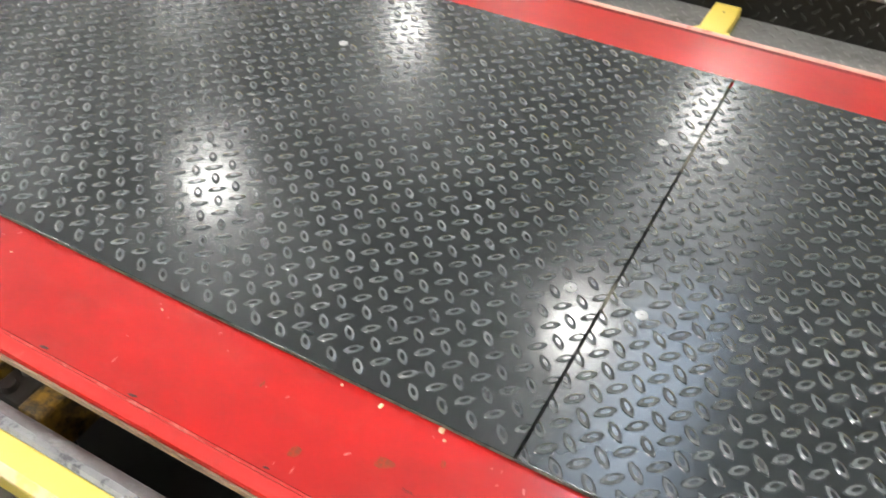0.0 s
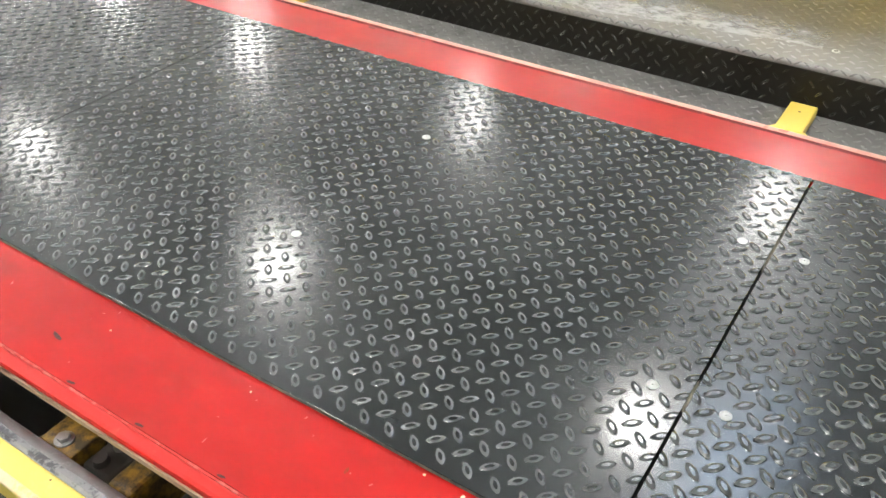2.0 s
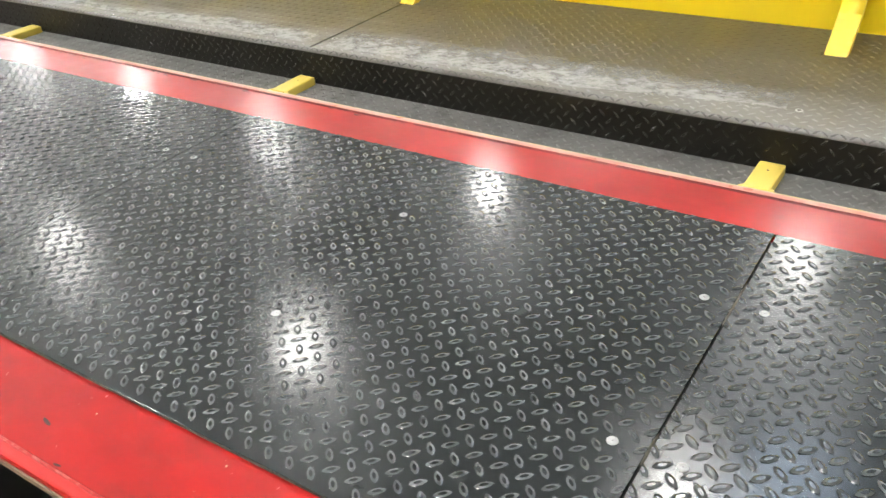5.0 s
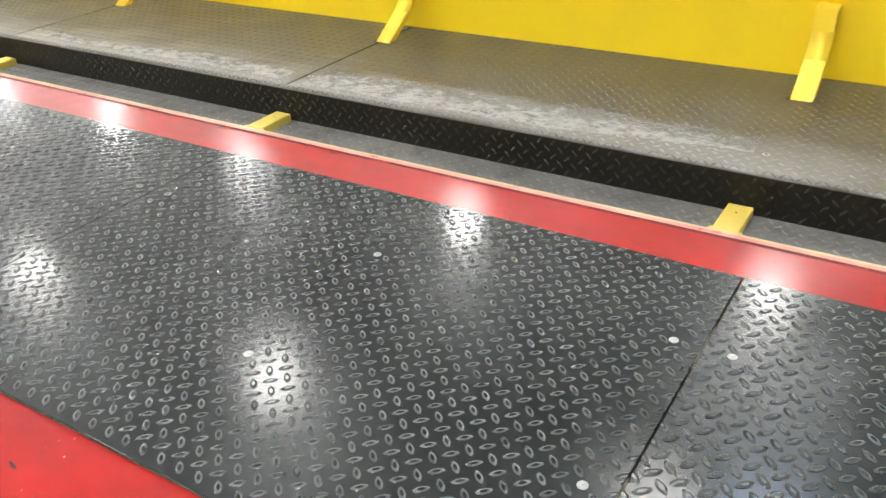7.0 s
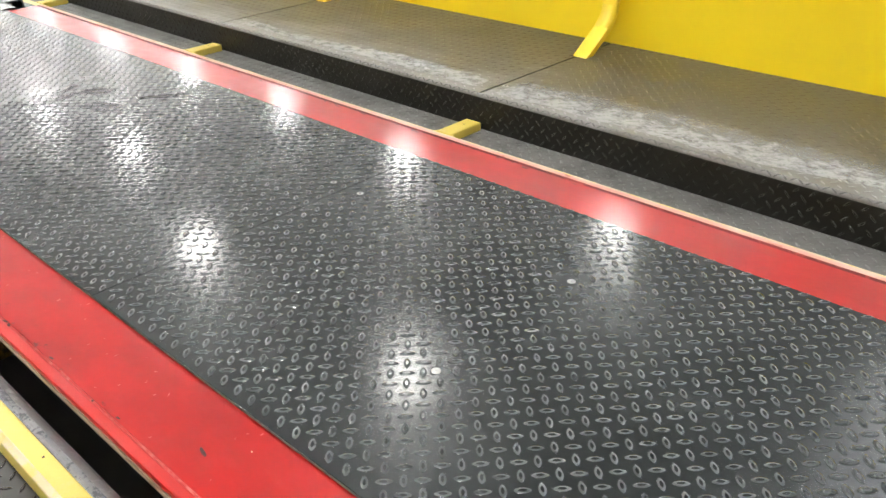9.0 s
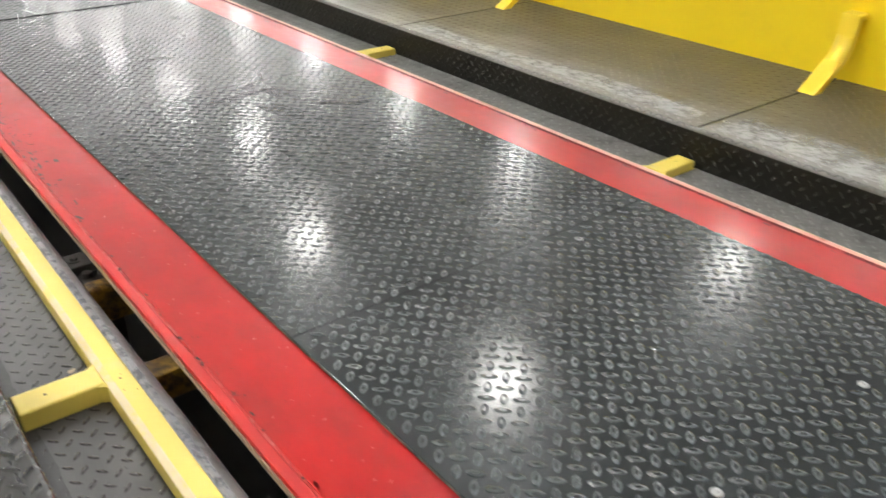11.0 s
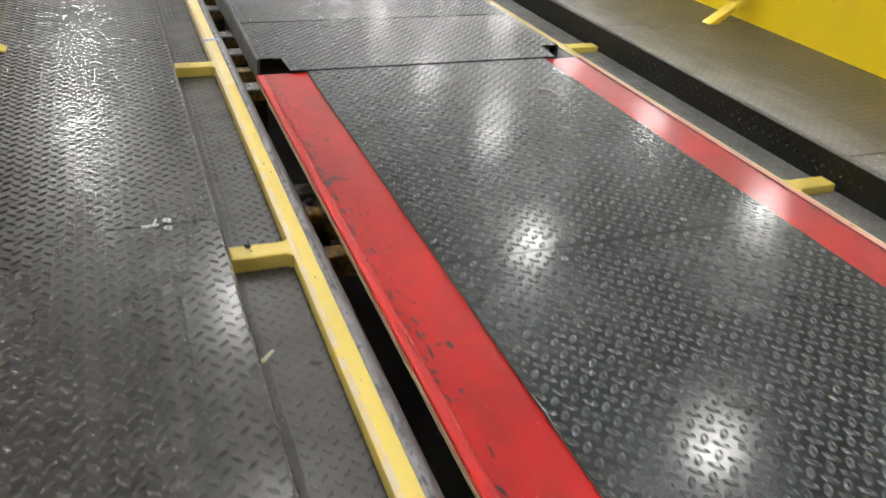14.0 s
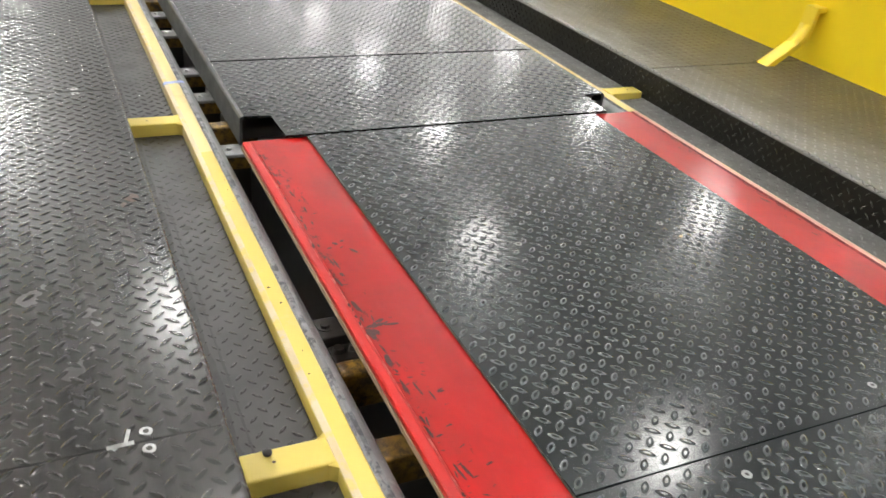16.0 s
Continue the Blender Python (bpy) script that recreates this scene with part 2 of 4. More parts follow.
MAT = {
    "plate": surface("black_tread_plate", (0.0095, 0.0118, 0.0127), (0.0135, 0.0164, 0.0175), (0.050, 0.054, 0.054), (0.10, 0.20), wave=0.0006, patch=1.3, dirt_amount=(0.60, 0.88), relief=0.00004, ragged=5.0, grit=0.00005),
    "lug": surface("worn_tread_lug", (0.036, 0.041, 0.043), (0.056, 0.062, 0.064), (0.030, 0.034, 0.035), (0.24, 0.36), patch=5.0, relief=0.0001),
    "floor": surface("scuffed_steel_floor", (0.0145, 0.0136, 0.0132), (0.041, 0.0382, 0.0365), (0.042, 0.039, 0.037), (0.19, 0.28), metal=0.0, wave=0.0005, patch=3.4, dirt_amount=(0.50, 0.95), stretch=(3.2, 0.12, 1.0), polish=(-0.74, -0.62, 0.76), relief=0.00008, ragged=4.0, grit=0.00015, speck=(0.64, (0.05, 0.047, 0.044)), spec=0.38),
    "floor_east": surface("dusty_brown_steel_floor", (0.050, 0.0435, 0.031), (0.066, 0.058, 0.043), (0.082, 0.076, 0.063), (0.32, 0.42), metal=0.0, patch=1.6, dirt_amount=(0.40, 0.95), stretch=(1.6, 0.5, 1.0), relief=0.0001, ragged=3.0,
                          dust=(1.84, 2.30, (0.155, 0.154, 0.147), 0.9)),
    "east_lug": surface("dusty_brown_steel_lug", (0.050, 0.0435, 0.031), (0.066, 0.058, 0.043), (0.085, 0.079, 0.066), (0.30, 0.42), metal=0.0, patch=1.6, dirt_amount=(0.40, 0.95), stretch=(1.6, 0.5, 1.0), ragged=3.0,
                        dust=(1.84, 2.30, (0.25, 0.251, 0.248), 1.0)),
    "nosing": surface("polished_steel_nosing", (0.085, 0.083, 0.080), (0.050, 0.049, 0.047), (0.30, 0.30, 0.29), (0.14, 0.26), metal=0.4, patch=9.0, dirt_amount=(0.5, 0.75)),
    "nosing_east": surface("rubbed_brown_nosing", (0.20, 0.196, 0.18), (0.13, 0.126, 0.115), (0.36, 0.36, 0.35), (0.14, 0.26), metal=0.4, patch=5.0, dirt_amount=(0.52, 0.7)),
    "primer": surface("bare_cream_primer", (0.62, 0.53, 0.36), (0.60, 0.47, 0.26), (0.70, 0.52, 0.14), (0.4, 0.55), patch=5.0, dirt_amount=(0.5, 0.6)),
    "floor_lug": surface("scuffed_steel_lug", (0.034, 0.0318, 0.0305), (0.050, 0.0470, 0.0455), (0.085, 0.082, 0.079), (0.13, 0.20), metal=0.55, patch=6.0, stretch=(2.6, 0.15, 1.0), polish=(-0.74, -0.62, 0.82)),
    "channel": surface("channel_steel", (0.026, 0.0238, 0.0222), (0.040, 0.0368, 0.0342), (0.015, 0.0136, 0.0126), (0.27, 0.40), metal=0.1, patch=3.0, dirt_amount=(0.46, 0.80), stretch=(5.0, 0.2, 1.0), relief=0.0001, grit=0.0001, spec=0.45, ragged=5.0),
    "channel_bump": surface("polished_channel_lug", (0.034, 0.0315, 0.0295), (0.048, 0.0445, 0.042), (0.018, 0.0164, 0.0152), (0.13, 0.20), metal=0.4, patch=5.0),
    "channel_east": surface("dusty_channel_steel", (0.10, 0.098, 0.092), (0.14, 0.137, 0.128), (0.045, 0.042, 0.036), (0.42, 0.6), metal=0.0, patch=4.0, dirt_amount=(0.52, 0.8)),
    "channel_lug": surface("rubbed_channel_lug", (0.15, 0.148, 0.142), (0.20, 0.197, 0.188), (0.08, 0.076, 0.068), (0.30, 0.44), patch=4.0, dirt_amount=(0.55, 0.8)),
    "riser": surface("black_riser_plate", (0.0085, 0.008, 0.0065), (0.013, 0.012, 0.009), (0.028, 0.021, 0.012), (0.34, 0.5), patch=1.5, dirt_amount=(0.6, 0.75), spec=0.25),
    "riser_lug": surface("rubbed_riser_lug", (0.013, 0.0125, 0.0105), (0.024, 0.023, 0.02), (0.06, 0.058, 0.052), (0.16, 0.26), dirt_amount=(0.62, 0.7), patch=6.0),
    "red": red_paint(),
    "scuff": surface("dark_brown_scuff", (0.036, 0.012, 0.010), (0.075, 0.014, 0.011), (0.018, 0.010, 0.009), (0.4, 0.6), patch=45.0, dirt_amount=(0.48, 0.62), spec=0.25),
    "smear": surface("brown_paint_smear", (0.34, 0.032, 0.016), (0.25, 0.045, 0.022), (0.20, 0.05, 0.024), (0.12, 0.25), patch=60.0, dirt_amount=(0.45, 0.6)),
    "edge_dust": surface("dusty_plate_edge", (0.09, 0.072, 0.046), (0.05, 0.042, 0.03), (0.025, 0.02, 0.016), (0.6, 0.8), patch=14.0, dirt_amount=(0.46, 0.6)),
    "seam_dirt": surface("tan_seam_dirt", (0.085, 0.073, 0.045), (0.055, 0.050, 0.036), (0.14, 0.12, 0.075), (0.5, 0.7), patch=40.0),
    "lap": surface("grey_paint_lap", (0.25, 0.25, 0.252), (0.14, 0.142, 0.148), (0.055, 0.057, 0.064), (0.36, 0.55), patch=12.0, dirt_amount=(0.50, 0.56), stretch=(1.0, 0.4, 1.0), relief=0.001, speck=(0.66, (0.44, 0.44, 0.43))),
    "flange": surface("bent_steel_flange", (0.050, 0.0515, 0.051), (0.075, 0.077, 0.076), (0.03, 0.03, 0.029), (0.38, 0.52), patch=5.0, dirt_amount=(0.5, 0.8)),
    "rust": surface("brown_rust", (0.058, 0.034, 0.023), (0.075, 0.042, 0.027), (0.038, 0.026, 0.020), (0.3, 0.5), patch=25.0, dirt_amount=(0.45, 0.6), spec=0.3),
    "ply": surface("raw_board_edge", (0.25, 0.175, 0.115), (0.32, 0.235, 0.16), (0.12, 0.08, 0.055), (0.6, 0.8)),
    "yellow": surface("yellow_enamel", (0.70, 0.55, 0.105), (0.67, 0.51, 0.095), (0.62, 0.52, 0.22), (0.32, 0.48), grain=60, patch=3.0, dirt_amount=(0.56, 0.82),
                      scratch=(0.74, (0.24, 0.18, 0.08))),
    "pale_yellow": surface("pale_yellow_enamel", (0.74, 0.60, 0.26), (0.72, 0.57, 0.22), (0.70, 0.48, 0.22), (0.3, 0.45), patch=2.0),
    "red_rim": surface("worn_red_rim", (0.50, 0.012, 0.0085), (0.42, 0.011, 0.008), (0.46, 0.07, 0.055), (0.34, 0.5), grain=120, patch=6.0, dirt_amount=(0.62, 0.76), stretch=(1.0, 0.3, 1.0), scratch=(0.70, (0.08, 0.02, 0.015)), spec=0.35),
    "pink_rim": surface("highlit_pink_rim", (0.68, 0.33, 0.265), (0.64, 0.24, 0.20), (0.72, 0.46, 0.36), (0.26, 0.4), grain=120, patch=4.0, dirt_amount=(0.45, 0.8), stretch=(1.0, 0.2, 1.0), ragged=4.0, scratch=(0.69, (0.14, 0.03, 0.025))),
    "shallow_crease": surface("dusty_red_crease", (0.46, 0.03, 0.024), (0.40, 0.014, 0.011), (0.52, 0.15, 0.12), (0.45, 0.6), patch=9.0, dirt_amount=(0.50, 0.62), stretch=(1.0, 0.22, 1.0), scratch=(0.70, (0.10, 0.03, 0.02)), spec=0.3),
    "crease": surface("dark_red_crease", (0.070, 0.009, 0.009), (0.17, 0.016, 0.016), (0.34, 0.045, 0.040), (0.45, 0.65), patch=9.0, dirt_amount=(0.55, 0.70), stretch=(1.0, 0.25, 1.0), spec=0.2),
    # grime, with the gap's shade also put into the darker yellow
    "old_yellow": surface("grimy_shaded_yellow", (0.35, 0.20, 0.020), (0.16, 0.095, 0.015), (0.030, 0.020, 0.012), (0.4, 0.65), patch=9.0, dirt_amount=(0.42, 0.58)),
    "deep_yellow": surface("yellow_brace_enamel", (0.86, 0.63, 0.035), (0.83, 0.60, 0.03), (0.80, 0.60, 0.12), (0.3, 0.45), grain=60, patch=3.0, scratch=(0.77, (0.25, 0.2, 0.08))),
    "wall_yellow": surface("yellow_wall_paint", (0.92, 0.675, 0.010), (0.89, 0.645, 0.010), (0.85, 0.61, 0.02), (0.36, 0.48), grain=40, patch=1.2),
    "steel": surface("rubbed_grey_steel", (0.29, 0.288, 0.285), (0.22, 0.217, 0.213), (0.38, 0.377, 0.37), (0.38, 0.55), metal=0.2, patch=12.0, dirt_amount=(0.52, 0.66), stretch=(1.0, 0.3, 1.0), relief=0.001, speck=(0.63, (0.12, 0.108, 0.095)), scratch=(0.68, (0.50, 0.50, 0.48))),
    "dark": surface("oily_dark_steel", (0.03, 0.027, 0.024), (0.045, 0.04, 0.034), (0.015, 0.013, 0.011), (0.4, 0.7), metal=0.3),
    "grime": surface("rough_black_strip", (0.014, 0.0128, 0.0118), (0.026, 0.0238, 0.022), (0.009, 0.008, 0.0075), (0.32, 0.5), patch=14.0, relief=0.0003, spec=0.35),
    "zinc": surface("bright_zinc", (0.46, 0.46, 0.45), (0.36, 0.36, 0.35), (0.22, 0.22, 0.21), (0.3, 0.45), metal=0.3, patch=40.0),
    "dull_zinc": surface("dull_zinc", (0.22, 0.22, 0.215), (0.30, 0.30, 0.29), (0.13, 0.13, 0.125), (0.3, 0.45), metal=0.2, patch=40.0),
    "concrete": surface("hall_concrete", (0.28, 0.27, 0.255), (0.33, 0.32, 0.30), (0.20, 0.195, 0.185), (0.5, 0.7), patch=0.6),
    "cladding": surface("hall_cladding", (0.66, 0.67, 0.67), (0.72, 0.72, 0.71), (0.58, 0.58, 0.57), (0.5, 0.7), patch=0.3),
    "roof": surface("hall_roof_deck", (0.66, 0.67, 0.68), (0.72, 0.72, 0.72), (0.6, 0.6, 0.6), (0.5, 0.7), patch=0.3),
    "paper": surface("crumpled_paper", (0.50, 0.50, 0.30), (0.42, 0.42, 0.26), (0.3, 0.3, 0.2), (0.6, 0.8)),
    "chalk": surface("white_marker_paint", (0.40, 0.40, 0.385), (0.28, 0.28, 0.27), (0.16, 0.16, 0.155), (0.5, 0.7), patch=30.0),
    "pale_scuff": surface("pale_rubbed_scuff", (0.36, 0.36, 0.355), (0.26, 0.26, 0.256), (0.18, 0.178, 0.17), (0.4, 0.6), patch=40.0),
    "pink_scratch": surface("pale_pink_scratch", (0.56, 0.13, 0.105), (0.50, 0.08, 0.065), (0.40, 0.03, 0.025), (0.35, 0.5), patch=50.0),
    "blue_tape": surface("blue_tape", (0.30, 0.38, 0.72), (0.36, 0.44, 0.76), (0.5, 0.55, 0.75), (0.4, 0.6)),
}
m, t, b = nodes_of("broken_floor_dust")
haze = noise_tex(t, 34, 7, 0.7)
t.links.new(mix(t, haze.outputs[0], (0.20, 0.203, 0.203), (0.32, 0.323, 0.32)), b.inputs["Base Color"])
b.inputs["Roughness"].default_value = 0.34
t.links.new(ramp(t, haze.outputs[0], 0.42, 0.64, (0, 0, 0), (0.36, 0.36, 0.36)).outputs[0], b.inputs["Alpha"])
MAT["broken_dust"] = m
m, t, b = nodes_of("thin_floor_dust")
haze = noise_tex(t, 16, 6, 0.65)
t.links.new(mix(t, haze.outputs[0], (0.24, 0.245, 0.245), (0.34, 0.345, 0.34)), b.inputs["Base Color"])
b.inputs["Roughness"].default_value = 0.36
t.links.new(ramp(t, haze.outputs[0], 0.36, 0.60, (0, 0, 0), (0.34, 0.34, 0.34)).outputs[0], b.inputs["Alpha"])
MAT["floor_dust"] = m
m, t, b = nodes_of("rubbed_grey_film")
haze = noise_tex(t, 22, 8, 0.72, (1.0, 0.6, 1.0))
t.links.new(mix(t, haze.outputs[0], (0.22, 0.222, 0.22), (0.46, 0.462, 0.46)), b.inputs["Base Color"])
b.inputs["Roughness"].default_value = 0.5
co = t.nodes.new("ShaderNodeTexCoord")
sep = t.nodes.new("ShaderNodeSeparateXYZ")
t.links.new(co.outputs["Object"], sep.inputs[0])
band = t.nodes.new("ShaderNodeMapRange")
for i, v in ((1, 1.93), (2, 2.13), (3, 0.06), (4, -0.20)):
    band.inputs[i].default_value = v
t.links.new(sep.outputs[0], band.inputs[0])
left = t.nodes.new("ShaderNodeMath")
t.links.new(haze.outputs[0], left.inputs[0])
t.links.new(band.outputs[0], left.inputs[1])
t.links.new(ramp(t, left.outputs[0], 0.34, 0.58, (0, 0, 0), (0.88, 0.85, 0.85)).outputs[0], b.inputs["Alpha"])
MAT["grey_film"] = m
m, t, b = nodes_of("lamp_diffuser")
b.inputs["Emission Color"].default_value = (1.0, 0.985, 0.95, 1)
b.inputs["Emission Strength"].default_value = LAMP_POWER
MAT["lamp"] = m
# doubled emission: fill for the yellow wall, stronger streak on the west floor
m, t, b = nodes_of("boosted_lamp_diffuser")
b.inputs["Emission Color"].default_value = (1.0, 0.985, 0.95, 1)
b.inputs["Emission Strength"].default_value = 2.0 * LAMP_POWER
MAT["new_lamp"] = m
# emission cut for lamps that are mirrored dimmer at a slant
m, t, b = nodes_of("dimmed_lamp_diffuser")
b.inputs["Emission Color"].default_value = (1.0, 0.985, 0.95, 1)
b.inputs["Emission Strength"].default_value = 0.6 * LAMP_POWER
MAT["aged_lamp"] = m
# glowing lenses added on the lamps to brighten the roof the plates mirror
m, t, b = nodes_of("lamp_roof_fill")
b.inputs["Emission Color"].default_value = (1.0, 0.99, 0.965, 1)
b.inputs["Emission Strength"].default_value = ROOF_FILL_POWER
MAT["uplight"] = m
m, t, b = nodes_of("lamp_roof_fill_strong")
b.inputs["Emission Color"].default_value = (1.0, 0.99, 0.965, 1)
b.inputs["Emission Strength"].default_value = 18.0 * ROOF_FILL_POWER
MAT["uplight_strong"] = m
m, t, b = nodes_of("lamp_roof_fill_middle")
b.inputs["Emission Color"].default_value = (1.0, 0.99, 0.965, 1)
b.inputs["Emission Strength"].default_value = 1.5 * ROOF_FILL_POWER
MAT["uplight_middle"] = m
m, t, b = nodes_of("daylight_panel")
b.inputs["Emission Color"].default_value = (0.62, 0.79, 1.0, 1)
b.inputs["Emission Strength"].default_value = 9.5
MAT["daylight"] = m
m, t, b = nodes_of("roof_glow_panel")
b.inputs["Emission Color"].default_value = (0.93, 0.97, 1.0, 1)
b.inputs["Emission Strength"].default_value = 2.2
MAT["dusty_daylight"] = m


# ============ building helpers ============
def part(name, mesh, materials, parent=None, label="", place=None):
    """Links a bmesh or mesh as one object, under a thing or part."""
    if isinstance(mesh, bmesh.types.BMesh):
        data = bpy.data.meshes.new(name)
        mesh.to_mesh(data)
        mesh.free()
        mesh = data
    if not mesh.materials:
        for k in materials if isinstance(materials, (list, tuple)) else [materials]:
            mesh.materials.append(MAT[k])
    ob = new(name, mesh)
    if place is not None:
        ob.matrix_basis = place
    if parent:
        ob.parent = parent
    if label:
        ob["label"] = label
    return ob


def thing(name, label, category, group="", kind="", at=(0, 0, 0)):
    ob = new(name)
    ob.location = at
    ob.empty_display_size = 0.1
    return tagged(ob, label, category, group, kind)


def box(x0, x1, y0, y1, z0, z1, bevel=0.0, segments=2):
    bm = bmesh.new()
    bmesh.ops.create_cube(bm, size=1.0)
    for v in bm.verts:
        v.co = Vector((x0 + (v.co.x + 0.5) * (x1 - x0), y0 + (v.co.y + 0.5) * (y1 - y0), z0 + (v.co.z + 0.5) * (z1 - z0)))
    if bevel:
        bmesh.ops.bevel(bm, geom=bm.edges[:], offset=bevel, segments=segments, affect="EDGES", profile=0.5)
    return bm


def extrusion(profile, y0, y1, smooth=False, cuts=1):
    """A closed x-z profile drawn along y, with end caps."""
    bm = bmesh.new()
    ring = []
    for k in range(cuts + 1):
        y = y0 + (y1 - y0) * k / cuts
        ring.append([bm.verts.new((x, y, z)) for x, z in profile])
    n = len(profile)
    for a, b in zip(ring, ring[1:]):
        for i in range(n):
            f = bm.faces.new((a[i], a[(i + 1) % n], b[(i + 1) % n], b[i]))
            f.smooth = smooth
    bm.faces.new(ring[0][::-1])
    bm.faces.new(ring[-1])
    bmesh.ops.recalc_face_normals(bm, faces=bm.faces[:])
    return bm


def inside(px, py, poly):
    hit = np.zeros(len(px), bool)
    for (ax, ay), (bx, by) in zip(poly, poly[1:] + poly[:1]):
        if ay != by:
            hit ^= ((ay > py) != (by > py)) & (px < (bx - ax) * (py - ay) / (by - ay) + ax)
    return hit


PITCH_X, PITCH_Y = 0.0526, 0.0518
LUG_LONG, LUG_WIDE, LUG_HIGH = 0.0202, 0.0090, 0.0028


def lug_shape():
    """One raised lens-shaped lug along x: skirt, flank, shoulder and crown rings."""
    rings = []
    for s, z in ((1.18, -0.0002), (0.94, 0.26 * LUG_HIGH), (0.72, 0.84 * LUG_HIGH), (0.48, LUG_HIGH)):
        ring = []
        for k in range(10):
            a = 2 * math.pi * k / 10
            ca, sa = math.cos(a), math.sin(a)
            ring.append((s * LUG_LONG * ca, (s if s > 0.9 else s * 0.9) * LUG_WIDE * sa * (1 - 0.30 * ca * ca), z))
        rings.append(ring)
    verts = np.array(sum(rings, []))
    faces = []
    for r in range(3):
        for k in range(10):
            faces.append((10 * r + k, 10 * r + (k + 1) % 10, 10 * r + 10 + (k + 1) % 10, 10 * r + 10 + k))
    return verts, faces, list(range(30, 40))


LUG_V, LUG_F, LUG_TOP = lug_shape()


def lugged(poly, z, thick, phase=(0.0, 0.0), margin=0.002, edge=0.0009, free=(), worn=None, crown=0, slim=(1.0, 1.0)):
    """A tread plate: a slab of the given outline with raised lugs in two crossed directions, as one mesh.
    free: circles (x, y, r) that hold no lug. worn: how much of a lug's height is left at a place."""
    n = len(poly)
    xs, ys = [p[0] for p in poly], [p[1] for p in poly]
    cx, cy = sum(xs) / n, sum(ys) / n
    top = [(x + (edge if x < cx else -edge), y + (edge if y < cy else -edge), z) for x, y in poly]
    verts = [*top, *((x, y, z - edge) for x, y in poly), *((x, y, z - thick) for x, y in poly)]
    faces = [tuple(range(n)), tuple(range(3 * n - 1, 2 * n - 1, -1))]
    for r in range(2):
        faces += [(r * n + (i + 1) % n, r * n + i, r * n + n + i, r * n + n + (i + 1) % n) for i in range(n)]
    slab = len(faces)
    i0, i1 = math.floor((min(xs) - phase[0]) / PITCH_X) - 1, math.ceil((max(xs) - phase[0]) / PITCH_X) + 1
    j0, j1 = math.floor((min(ys) - phase[1]) / PITCH_Y) - 1, math.ceil((max(ys) - phase[1]) / PITCH_Y) + 1
    gi, gj = np.meshgrid(np.arange(i0, i1 + 1), np.arange(j0, j1 + 1))
    blocks = [np.array(verts)]
    count = len(verts)
    for shift, turn in ((0.0, -45.0), (0.5, 45.0)):
        px, py = (phase[0] + (gi + shift) * PITCH_X).ravel(), (phase[1] + (gj + shift) * PITCH_Y).ravel()
        reach = 0.1 * LUG_LONG + margin
        ok = np.ones(len(px), bool)
        for dx in (-reach, reach):
            for dy in (-reach, reach):
                ok &= inside(px + dx, py + dy, poly)
        for fx, fy, fr in free:
            ok &= (px - fx) ** 2 + (py - fy) ** 2 > fr * fr
        px, py = px[ok], py[ok]
        c, s = math.cos(radians(turn)), math.sin(radians(turn))
        lx, ly = LUG_V[:, 0] * slim[0], LUG_V[:, 1] * slim[1]
        shape = np.stack([lx * c - ly * s, lx * s + ly * c, LUG_V[:, 2]], 1)
        place = np.stack([px, py, np.full(len(px), z)], 1)
        left = np.array([worn(x, y) if worn else 1.0 for x, y in zip(px, py)])
        lugs = place[:, None] + shape[None] * np.stack([0.8 + 0.2 * left, 0.8 + 0.2 * left, left], 1)[:, None]
        lugs[..., 0] = np.clip(lugs[..., 0], min(xs) + edge, max(xs) - edge)
        lugs[..., 1] = np.clip(lugs[..., 1], min(ys) + edge, max(ys) - edge)
        blocks.append(lugs.reshape(-1, 3))
        for k in range(len(px)):
            o = count + 40 * k
            faces += [tuple(o + i for i in f) for f in LUG_F]
            faces.append(tuple(o + i for i in LUG_TOP))
        count += 40 * len(px)
    mesh = bpy.data.meshes.new("tread_plate")
    mesh.from_pydata(np.concatenate(blocks).tolist(), [], faces)
    idx = np.zeros(len(faces), int)
    idx[slab:] = 1
    per = len(LUG_F) + 1
    kinds = np.arange(len(faces) - slab) % per
    idx[slab:] = kinds < per - 1
    mesh.polygons.foreach_set("use_smooth", idx.astype(bool))
    idx[slab:] = np.where(kinds < 10, 0, np.where(kinds < per - 1, 1, crown))
    mesh.polygons.foreach_set("material_index", idx)
    mesh.update()
    return mesh


def trodden(low, scale=1.3, seed=0.0):
    """Uneven wear: lugs down to the given share of their height."""
    def worn(x, y):
        v = noise.noise(Vector((x * scale, y * scale, seed))) + 0.3 * noise.noise(Vector((x * 3.0, y * 3.0, seed + 5.0)))
        return min(1.0, max(low, 0.82 + 0.9 * v))
    return worn


def lane(x, y):
    """The walked lane of the raised floor is rubbed almost flat."""
    flat = min(1.0, max(0.0, (-0.80 - x) / 0.28))
    return max(0.5, min(1.35, 0.80 + 0.50 * flat + 0.25 * noise.noise(Vector((x * 2.5, y * 1.2, 3.0)))))


def rect(x0, x1, y0, y1):
    return [(x0, y0), (x1, y0), (x1, y1), (x0, y1)]


